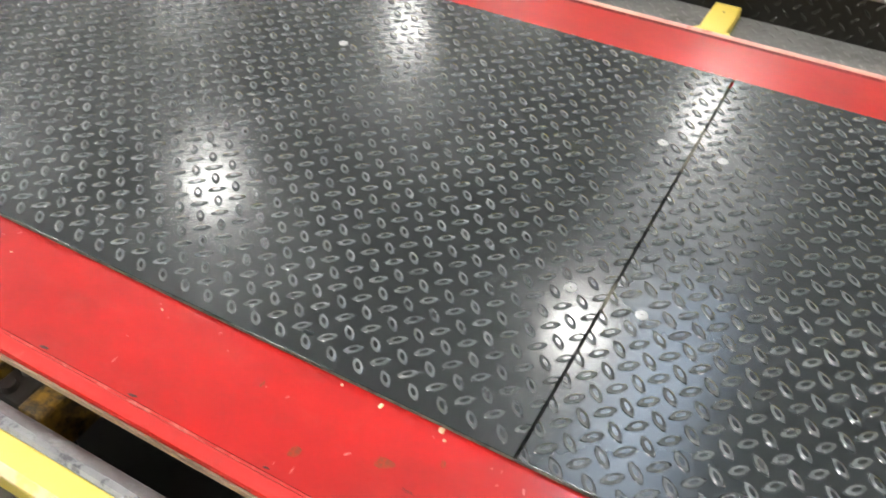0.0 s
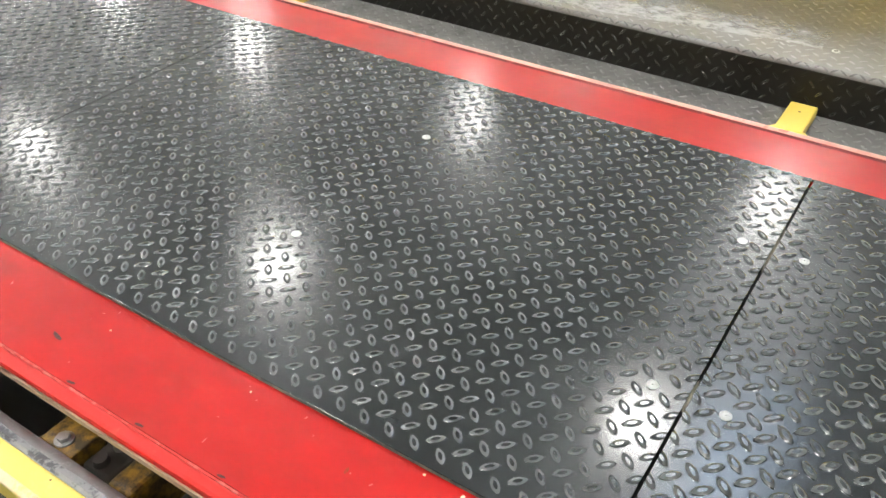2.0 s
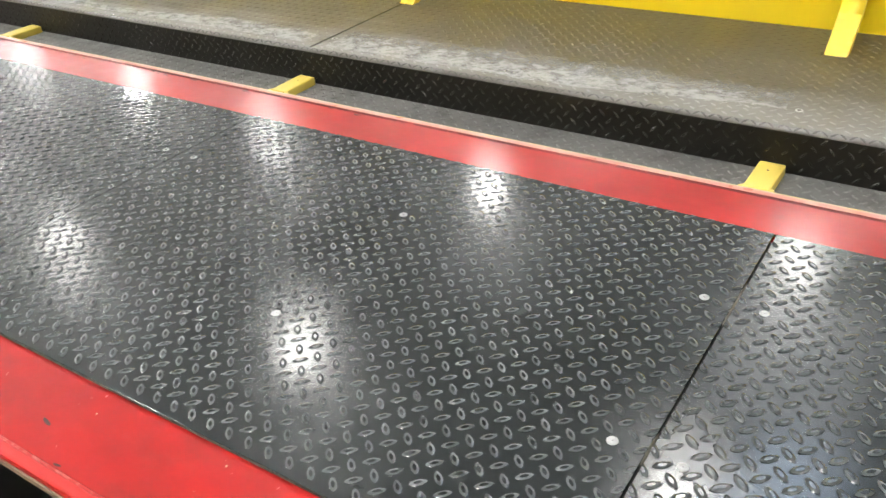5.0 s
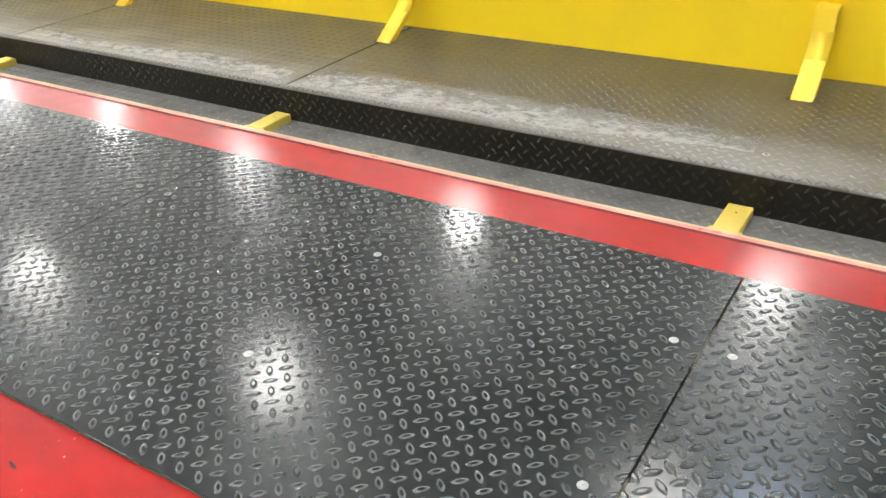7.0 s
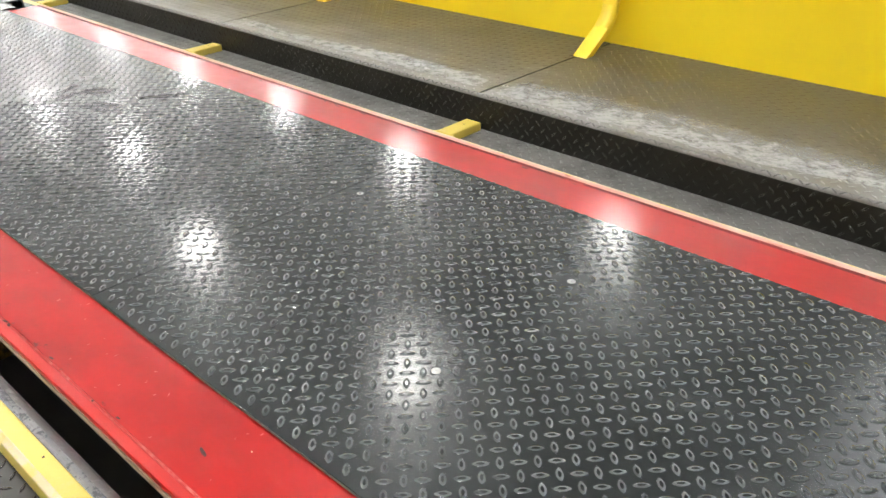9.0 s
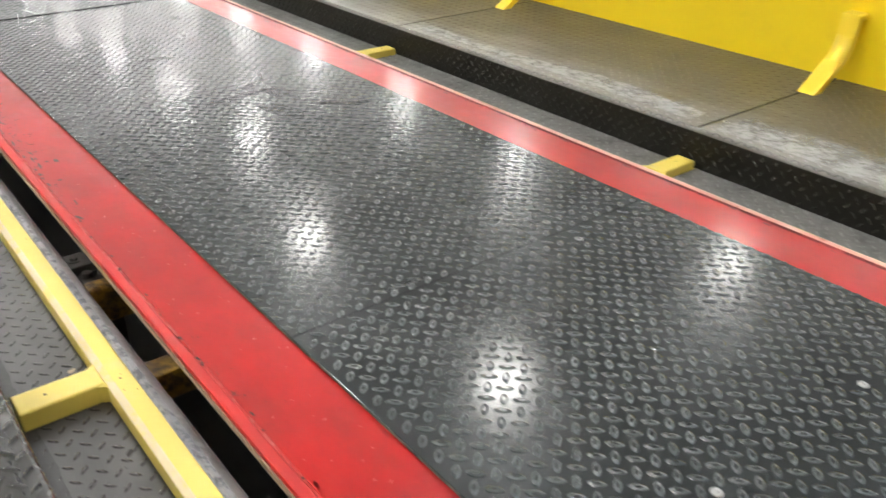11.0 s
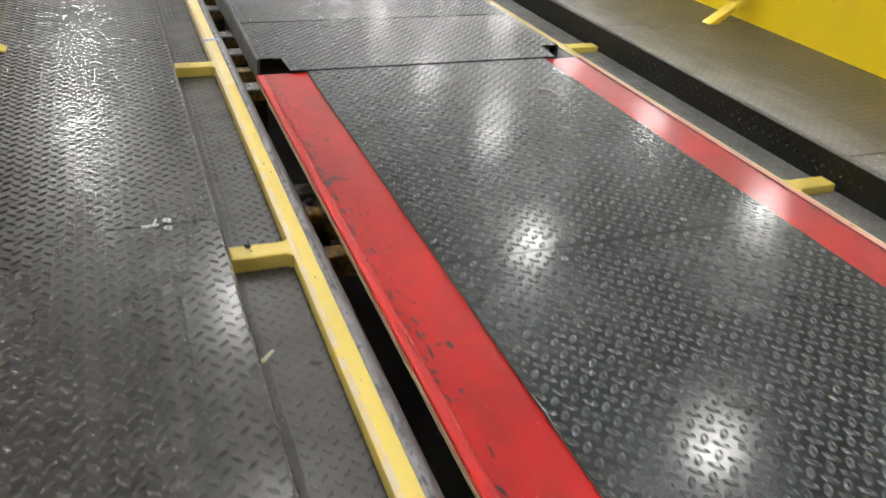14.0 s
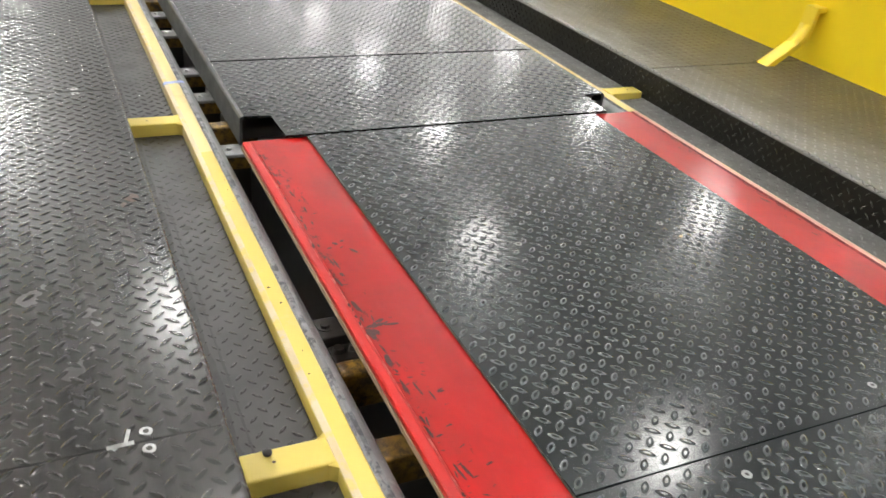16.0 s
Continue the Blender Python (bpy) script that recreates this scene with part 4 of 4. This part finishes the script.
# ============ things in the gap under the platform edge ============
def chain_bracket(y, flip=1, coat="old_yellow"):
    """A yellow bracket plate with a bolt beside a dark bearing block."""
    ob = thing("chain_bracket", "grimy, shade-tinted yellow bracket with a dark bearing block and bolt", "bracket", "chain brackets", at=(-0.2, y, -0.19))
    part("bracket_plate", box(-0.062, 0.07, -0.045, 0.045, 0.0, 0.075, 0.003), coat, ob)
    part("bearing_block", box(-0.054, 0.07, flip * 0.092 - 0.040, flip * 0.092 + 0.040, 0.0, 0.058, 0.012, 3), "dark", ob, "oily dark steel block")
    part("end_block", box(-0.062, 0.07, flip * 0.165 - 0.028, flip * 0.165 + 0.028, -0.05, 0.072, 0.012, 3), "old_yellow", ob, "rounded yellow end block")
    for du, rad in ((-0.030, 0.016), (0.012, 0.013)):
        bm = bmesh.new()
        bmesh.ops.create_cone(bm, cap_ends=True, segments=16, radius1=rad, radius2=rad * 0.85, depth=0.014, matrix=Matrix.Translation((du, flip * 0.085, 0.065)))
        part("cap", bm, "dark", ob, "oily round cap")
    bm = bmesh.new()
    bmesh.ops.create_cone(bm, cap_ends=True, segments=6, radius1=0.012, radius2=0.012, depth=0.012, matrix=Matrix.Translation((-0.04, 0.0, 0.081)))
    bmesh.ops.create_cone(bm, cap_ends=True, segments=16, radius1=0.019, radius2=0.019, depth=0.003, matrix=Matrix.Translation((-0.04, 0.0, 0.0765)))
    part("bolt", bm, "steel" if coat == "old_yellow" else "dark", ob, "hex bolt and washer")
    part("foot", box(-0.05, 0.06, -0.03, 0.03, -0.41, 0.0), "dark", ob)
    return ob


for y, coat in ((-0.95, "old_yellow"), (0.945, "old_yellow"), (2.69, "dark"), (4.41, "dark")):
    chain_bracket(y, -1, coat)


def chain_plate():
    """A grey link plate on a yellow carrier, with a bolt head."""
    ob = thing("chain_plate", "grey steel link plate on a yellow carrier in the gap", "chain plate", "chain plates", at=(0, 0, 0))
    part("link", box(-0.06, 0.07, -0.05, 0.05, 0.0, 0.014, 0.004), "steel", ob)
    part("carrier", box(-0.055, 0.07, -0.042, 0.042, -0.05, -0.001, 0.003), "old_yellow", ob, "yellow painted carrier")
    bm = bmesh.new()
    bmesh.ops.create_cone(bm, cap_ends=True, segments=12, radius1=0.010, radius2=0.008, depth=0.008, matrix=Matrix.Translation((-0.025, 0.0, 0.018)))
    part("bolt", bm, "zinc", ob)
    part("leg", box(-0.03, 0.05, -0.03, 0.03, -0.42, -0.051), "dark", ob)
    return ob


link0 = chain_plate()
link0.matrix_basis = pose(-0.205, 5.63, -0.15)
for y in (6.20, 6.54, 7.14, 7.50, 8.10, 8.46):
    copy_thing(link0, pose(-0.205, y, -0.15))

# ============ small things ============
bm = bmesh.new()
bmesh.ops.create_icosphere(bm, subdivisions=2, radius=0.0105)
for v in bm.verts:
    v.co.z = max(-0.006, v.co.z * 0.8)
    v.co += v.normal * 0.0015 * noise.noise(v.co * 160)
nut = part("nut", bm, "dark", None, place=pose(-0.500, 3.972, Z_RAIL + 0.005))
tagged(nut, "dark oily nut lying on the yellow crossbar", "nut")

bm = bmesh.new()
pts = [(-0.022, -0.012, 0.004), (-0.004, -0.010, 0.001), (0.006, 0.002, 0.007), (0.024, 0.018, 0.012), (0.018, 0.026, 0.009), (0.002, 0.012, 0.005), (-0.010, 0.0, 0.006), (-0.024, -0.003, 0.002)]
low = [bm.verts.new(p) for p in pts]
high = [bm.verts.new((x, y, z + 0.0015)) for x, y, z in pts]
bm.faces.new(low[::-1])
bm.faces.new(high)
for i in range(8):
    bm.faces.new((low[i], low[(i + 1) % 8], high[(i + 1) % 8], high[i]))
scrap = part("paper_scrap", bm, "paper", None, place=pose(-0.535, 3.455, Z_WEST))
tagged(scrap, "small crumpled yellow paper scrap lying in the channel", "paper scrap")

bm = bmesh.new()
for a, b, w in (((-0.800, 3.958), (-0.752, 3.960), 0.010), ((-0.768, 3.958), (-0.757, 3.998), 0.007), ((-0.79, 3.950), (-0.775, 3.963), 0.008)):
    d = Vector((b[0] - a[0], b[1] - a[1], 0)).normalized()
    n = Vector((-d.y, d.x, 0)) * w / 2
    v = [bm.verts.new(Vector((p[0], p[1], Z_FLOOR + 0.0022)) + k * n) for p in (a, b) for k in (-1, 1)]
    f = bm.faces.new((v[0], v[2], v[3], v[1]))
    e = bmesh.ops.extrude_face_region(bm, geom=[f])
    for g in e["geom"]:
        if isinstance(g, bmesh.types.BMVert):
            g.co.z += 0.0008
bmesh.ops.recalc_face_normals(bm, faces=bm.faces[:])
mark = part("paint_mark", bm, "chalk")
tagged(mark, "white hand-painted arrow mark on the floor plate", "paint mark")

tape = part("tape_strip", extrusion([(-0.375, Z_RAIL - 0.012), (-0.374, Z_RAIL + 0.0006), (-0.360, Z_RAIL + 0.0036), (-0.314, Z_RAIL + 0.0056), (-0.304, Z_RAIL + 0.0070), (-0.290, Z_RAIL + 0.0035), (-0.290, Z_RAIL + 0.0025), (-0.304, Z_RAIL + 0.006), (-0.314, Z_RAIL + 0.0046), (-0.360, Z_RAIL + 0.0026), (-0.373, Z_RAIL - 0.001)], 6.215, 6.24), "blue_tape")
tagged(tape, "strip of blue tape wrapped over the yellow rail", "tape")


def flake(name, x, y, z, size, material, parent, seed, long=1.0, turn=0.0, label=""):
    """A thin flake or smear with a ragged outline."""
    rnd = random.Random(seed)
    bm = bmesh.new()
    n = 11
    c, sn = math.cos(turn), math.sin(turn)
    ring = []
    for k in range(n):
        a = 2 * math.pi * k / n
        r = size * (0.72 + 0.36 * rnd.random())
        u, v = r * math.cos(a), r * math.sin(a) * long
        ring.append((u * c - v * sn, u * sn + v * c))
    low = [bm.verts.new((u, v, 0.0002)) for u, v in ring]
    high = [bm.verts.new((0.92 * u, 0.92 * v, 0.0006)) for u, v in ring]
    bm.faces.new(high)
    for k in range(n):
        bm.faces.new((low[k], low[(k + 1) % n], high[(k + 1) % n], high[k]))
    return part(name, bm, material, parent, label, pose(x, y, z))


# paint chips and dark gouges on the red boards
left_board = [o for o in platform.children if o.name.startswith("side_board")][0]
for k, (x, y, size, long) in enumerate(((-0.014, 0.225, 0.008, 0.7), (-0.006, 0.120, 0.009, 1.0), (-0.020, 0.108, 0.004, 1.2), (-0.010, 0.30, 0.004, 1.0), (-0.030, 0.66, 0.004, 0.7), (-0.060, 1.0, 0.003, 0.8))):
    flake("paint_chip", x, y, Z_RED - 0.0002, 0.7 * size, "primer", left_board, k, long, label="bare cream paint chip")
for k, (x, y, size, long, turn) in enumerate(((-0.098, 0.165, 0.011, 1.6, 0.3), (-0.148, 0.291, 0.010, 1.2, 0.9), (-0.071, 0.41, 0.008, 0.5, 0.2), (-0.056, 0.089, 0.008, 0.6, 0.5),
                                              (-0.127, 1.073, 0.005, 4.0, -0.25), (-0.112, 3.235, 0.010, 2.2, 0.1), (-0.150, 3.06, 0.008, 1.0, 0.0), (-0.166, 4.255, 0.006, 0.8, 0.0),
                                              (-0.140, 4.25, 0.012, 0.28, 0.2), (-0.120, 4.24, 0.010, 0.3, 0.1), (-0.175, 4.22, 0.010, 1.6, 0.4), (-0.100, 4.60, 0.006, 3.0, 0.5), (-0.115, 4.66, 0.008, 0.6, 0.4))):
    flake("paint_scuff", x, y, Z_RED - 0.0003, size, "smear" if y < 1.0 else "scuff", left_board, 40 + k, long, turn, label="dark brown scuff in the red paint")
for k, (x, y, size, long, turn) in enumerate(((-0.190, 4.455, 0.008, 5.0, 0.15), (-0.185, 4.34, 0.010, 4.0, 0.05), (-0.187, 4.215, 0.014, 3.0, 0.1), (-0.186, 4.11, 0.010, 3.6, -0.1), (-0.186, 4.0, 0.009, 3.2, 0.1),
                                              (-0.165, 4.246, 0.044, 0.24, 0.06), (-0.125, 4.240, 0.034, 0.20, -0.08), (-0.150, 4.262, 0.020, 0.5, 0.3), (-0.160, 4.63, 0.012, 0.5, 0.3), (-0.138, 4.650, 0.010, 1.4, 0.8), (-0.128, 4.625, 0.014, 0.3, 0.5),
                                              (-0.141, 4.837, 0.016, 0.2, 0.3), (-0.139, 3.965, 0.004, 7.0, 0.12), (-0.192, 3.86, 0.006, 6.0, 0.1),
                                              (-0.172, 3.60, 0.012, 0.4, 0.1), (-0.168, 3.57, 0.016, 0.25, -0.1), (-0.187, 2.744, 0.009, 3.4, 0.3), (-0.188, 3.144, 0.010, 2.0, 0.3), (-0.138, 3.245, 0.013, 0.7, 0.1))):
    flake("paint_scuff", x, y, Z_RED - 0.0003, 0.72 * size, "scuff", left_board, 200 + k, long, turn, label="dark brown scuff in the red paint")
for k, (y, size) in enumerate(((0.949, 0.006), (0.767, 0.006), (0.571, 0.005), (0.31, 0.004), (1.3, 0.005), (1.62, 0.006), (2.2, 0.005), (2.45, 0.005), (2.72, 0.006), (3.05, 0.005), (3.4, 0.007), (3.62, 0.006), (3.9, 0.007), (4.1, 0.006), (4.45, 0.007), (4.8, 0.006))):
    flake("paint_gouge", -0.1905, y, Z_RED - 0.0002, 0.55 * size, "scuff", left_board, 80 + k, 3.2, 0.12, label="dark gouge along the crease")
scratches = random.Random(11)
for k in range(64):
    y = scratches.gauss(3.8, 0.36)
    x = -0.188 + 0.075 * scratches.random() ** 1.8
    flake("paint_scratch", x, y, Z_RED, 0.003 + 0.008 * scratches.random() ** 2, "scuff", left_board, 300 + k, 0.16 + 0.2 * scratches.random(), scratches.uniform(-0.5, 0.5))
for k in range(44):
    y = scratches.uniform(2.7, 5.25)
    x = -0.190 + 0.032 * scratches.random() ** 2.2
    flake("rim_streak", x, y, Z_RED - 0.0002, 0.0018 + 0.0026 * scratches.random(), "scuff", left_board, 400 + k, 2.5 + 6.0 * scratches.random(), scratches.uniform(-0.12, 0.25))
# small dark nicks along both rims
right_board = [o for o in platform.children if o.name.startswith("side_board")][1]
nicks = random.Random(33)
for k in range(110):
    y = nicks.uniform(1.3, 5.4)
    if k % 2:
        flake("rim_nick", -0.188 - 0.012 * nicks.random(), y, Z_RED - 0.0006, 0.002 + 0.003 * nicks.random(), "scuff", left_board, 700 + k, 1.0 + 3.0 * nicks.random(), nicks.uniform(-0.4, 0.4))
    else:
        flake("rim_nick", W + 0.178 + 0.013 * nicks.random(), y, Z_RED - 0.0003, 0.002 + 0.0035 * nicks.random(), "crease", right_board, 700 + k, 1.5 + 5.0 * nicks.random(), nicks.uniform(-0.3, 0.3))
# dark nicks in the yellow paint
nibbles = random.Random(5)
west_rail = [o for o in scene.objects if o.name.startswith("guide_rail")][0]
for k in range(22):
    flake("paint_nick", nibbles.uniform(-0.350, -0.320), nibbles.uniform(0.2, 6.0), Z_RAIL + 0.0012, 0.0015 + 0.002 * nibbles.random(), "scuff", west_rail, 600 + k, 0.6 + nibbles.random(), nibbles.uniform(0, 3))
# rust smears on the raised floor by the nosing
for k, (x, y, size) in enumerate(((-0.640, 1.88, 0.020), (-0.636, 4.97, 0.022), (-0.66, 4.93, 0.012))):
    flake("rust_smear", x, y, Z_FLOOR, size, "rust", None, 120 + k, 1.3)
for o in [o for o in scene.objects if o.name.startswith("rust_smear")]:
    tagged(o, "brown rust smear on the worn floor plate", "rust stain", "rust smears")
# black grease blobs in the channel
for k, (x, y, size) in enumerate(((-0.498, 5.27, 0.010), (-0.481, 5.05, 0.014), (-0.515, 5.12, 0.009), (-0.47, 4.86, 0.010), (-0.542, 3.47, 0.007), (-0.44, 2.9, 0.006), (-0.52, 4.60, 0.012), (-0.50, 4.48, 0.008), (-0.46, 3.30, 0.008))):
    tagged(flake("grease_spot", x, y, Z_WEST + 0.0026, size, "dark", None, 150 + k, 1.2), "black grease spot on the channel floor", "grease spot", "grease spots")
# a ragged black strip along the riser's foot, and an old weld line beside it
west_channel = bpy.data.objects["channel_west"]


def grime_strip(name, x0, x1, y0, y1, ragged, seed, label):
    """A thin ragged dark strip along y."""
    bm = bmesh.new()
    rows = []
    n = round((y1 - y0) / 0.025)
    for k in range(n + 1):
        y = y0 + (y1 - y0) * k / n
        wob = [ragged * (noise.noise(Vector((y * 5, seed, i))) + 0.7 * noise.noise(Vector((y * 23, seed, i)))) for i in (0.0, 9.0)]
        rows.append([bm.verts.new((x, y, z)) for x, z in ((x0 + wob[0], 0.0), ((x0 + x1) / 2, 0.0005), (x1 + wob[1], 0.0))])
    for p, q in zip(rows, rows[1:]):
        for i in (0, 1):
            bm.faces.new((p[i], p[i + 1], q[i + 1], q[i]))
    return part(name, bm, "grime", west_channel, label, pose(0, 0, Z_WEST + 0.0007))


for k, (y0, y1) in enumerate(zip(BARS, (*BARS[1:], 7.72))):
    grime_strip("grime_strip", -0.566, -0.533, y0 + 0.045, y1 - 0.045, 0.008, 3.0 * k, "ragged black strip along the foot of the riser")
grime_strip("weld_line", -0.5165, -0.5105, 4.02, 5.35, 0.0025, 31.0, "dark old weld line")
# drilled holes in the crossbars
for rail in [o for o in scene.objects if o.name.startswith("guide_rail")]:
    for bar in [o for o in rail.children if o.name.startswith("crossbar")]:
        box_x = [v.co.x for v in bar.data.vertices]
        box_y = [v.co.y for v in bar.data.vertices]
        x = min(box_x) + 0.065 if min(box_x) < 0 else max(box_x) - 0.06
        bm = bmesh.new()
        bmesh.ops.create_circle(bm, cap_ends=True, segments=12, radius=0.004)
        part("hole", bm, "scuff", bar, "small dark drilled hole", pose(x, sum(box_y) / len(box_y), Z_RAIL - 0.0004))
# dusty smears between the lugs
plates = [o for o in platform.children if o.name.startswith("tread_plate")]


def dust_smear(x, y, half_x, half_y, turn, seed, parent, z=0.0006, coat="floor_dust"):
    bm = bmesh.new()
    c, sn = math.cos(turn), math.sin(turn)
    mid = bm.verts.new((0, 0, 0))
    ring = []
    for k in range(28):
        a = 2 * math.pi * k / 28
        r = 1.0 + 0.45 * noise.noise(Vector((2.2 * math.cos(a), 2.2 * math.sin(a), seed)))
        u, v = half_x * r * math.cos(a), half_y * r * math.sin(a)
        ring.append(bm.verts.new((u * c - v * sn, u * sn + v * c, 0)))
    for k in range(28):
        bm.faces.new((mid, ring[k], ring[(k + 1) % 28]))
    return part("dust_smear", bm, coat, parent, "pale dusty smear between the lugs", pose(x, y, z))


for k, (x, y, half_x, half_y, turn, plate) in enumerate(((0.69, 3.455, 0.16, 0.028, 0.12, 3), (0.735, 3.19, 0.055, 0.115, 0.25, 3), (0.83, 3.41, 0.05, 0.07, 0.5, 3), (0.75, 3.545, 0.07, 0.022, 0.5, 3),
                                                         (0.99, 4.90, 0.035, 0.055, 0.2, 4), (0.62, 4.18, 0.09, 0.03, -0.3, 4), (0.34, 1.83, 0.07, 0.012, -0.05, 3), (0.16, 4.70, 0.03, 0.02, 0.3, 4))):
    dust_smear(x, y, half_x, half_y, turn, 10.0 + 3.7 * k, plates[plate])
part("screw", DULL_SCREW, "zinc", plates[4], "dull trodden zinc screw", pose(0.156, 4.866, 0.0002))
flake("paint_chip", 0.889, 4.406, 0.0028, 0.009, "primer", plates[4], 901, 0.6, 0.4, label="pale chip lying on the plate")

# a thin black string that lies over the lugs
bm = bmesh.new()
rows = []
for k in range(25):
    f = k / 24
    x = 0.888 + 0.175 * f
    y = 3.178 - 0.099 * f + 0.010 * math.sin(2.6 * math.pi * f) * (1 - 0.5 * f)
    z = 0.0036 + 0.0012 * noise.noise(Vector((x * 40, 0, 0)))
    r = 0.0019 - 0.0006 * f
    rows.append([bm.verts.new((x, y + r * math.cos(a), z + r * math.sin(a))) for a in [2 * math.pi * i / 6 for i in range(6)]])
for p, q in zip(rows, rows[1:]):
    for i in range(6):
        bm.faces.new((p[i], q[i], q[(i + 1) % 6], p[(i + 1) % 6])).smooth = True
bm.faces.new(rows[0])
bm.faces.new(rows[-1][::-1])
bmesh.ops.recalc_face_normals(bm, faces=bm.faces[:])
tagged(part("string", bm, "dark"), "thin black string lying across the tread plate lugs", "string")
chip = flake("wood_chip", -0.408, 2.165, Z_WEST + 0.002, 0.012, "ply", None, 930, 0.7, 0.5)
tagged(chip, "small pale wood chip lying beside the yellow crossbar", "wood chip")

# dusty haze on the walked floor
west_plates = [o for o in bpy.data.objects["floor_west"].children if o.name.startswith("floor_plate")]
for k, (x, y, half_x, half_y, turn) in enumerate(((-0.95, 2.58, 0.11, 0.045, 0.5), (-0.85, 2.63, 0.06, 0.04, 0.2), (-0.84, 2.47, 0.09, 0.05, 0.3), (-1.02, 2.49, 0.08, 0.05, 0.1))):
    dust_smear(x, y, half_x, half_y, turn, 60.0 + 2.9 * k, west_plates[3], Z_FLOOR + 0.0006, "broken_dust")

# grey rubbed film along the edge of the far walkway, worn off towards the wall
east_floor = bpy.data.objects["floor_east"]
east_plates = [o for o in east_floor.children if o.name.startswith("floor_plate")]


def rubbed_film(y0, y1, inner, outer, seed, parent):
    """A ragged strip between two lines x(y), laid between the lugs."""
    bm = bmesh.new()
    rows = []
    n = round((y1 - y0) / 0.03)
    for k in range(n + 1):
        f = k / n
        y = y0 + (y1 - y0) * f
        a = inner(f) + 0.022 * noise.noise(Vector((y * 9, seed, 0.0)))
        b = outer(f) + 0.030 * noise.noise(Vector((y * 11, seed, 7.0)))
        rows.append([bm.verts.new((a + (b - a) * i / 4, y + 0.01 * noise.noise(Vector((i * 3.1, y * 8, seed))), 0.0)) for i in range(5)])
    for p, q in zip(rows, rows[1:]):
        for i in range(4):
            bm.faces.new((p[i], p[i + 1], q[i + 1], q[i]))
    return part("rubbed_film", bm, "grey_film", parent, "pale grey rubbed film on the floor plate", pose(0.0, 0.0, Z_FLOOR + 0.0006))


rubbed_film(0.16, 1.98, lambda f: 1.935 - 0.10 * min(1.0, 2.6 * f), lambda f: 2.075 + 0.03 * math.sin(math.pi * f) - 0.05 * f, 1.0, east_plates[1])
rubbed_film(2.10, 3.80, lambda f: 1.85, lambda f: 1.95 + 0.04 * math.sin(2 * math.pi * f), 4.0, east_plates[2])
scuffs = random.Random(21)
for k in range(46):
    y = scuffs.choice((0.30, 0.66, 0.72, 1.02, 1.08, 1.5)) + scuffs.gauss(0, 0.07)
    flake("scuff_mark", scuffs.uniform(1.845, 1.90) + 0.09 * max(0.0, 0.7 - y), y, Z_FLOOR + 0.0013, 0.004 + 0.007 * scuffs.random(), "pale_scuff", east_plates[1], 1000 + k, 0.2 + 0.3 * scuffs.random(), scuffs.uniform(0.5, 1.3), "pale rubbed scuff" if k == 0 else "")

# fine pale scratches in the red paint
fine = random.Random(77)
for k in range(70):
    y = fine.uniform(-0.3, 3.2)
    flake("paint_scratch", fine.uniform(-0.18, -0.012), y, Z_RED - 0.0003, 0.0025 + 0.005 * fine.random() ** 2, "pink_scratch", left_board, 1200 + k, 0.14 + 0.18 * fine.random(), fine.uniform(-0.9, 0.9))
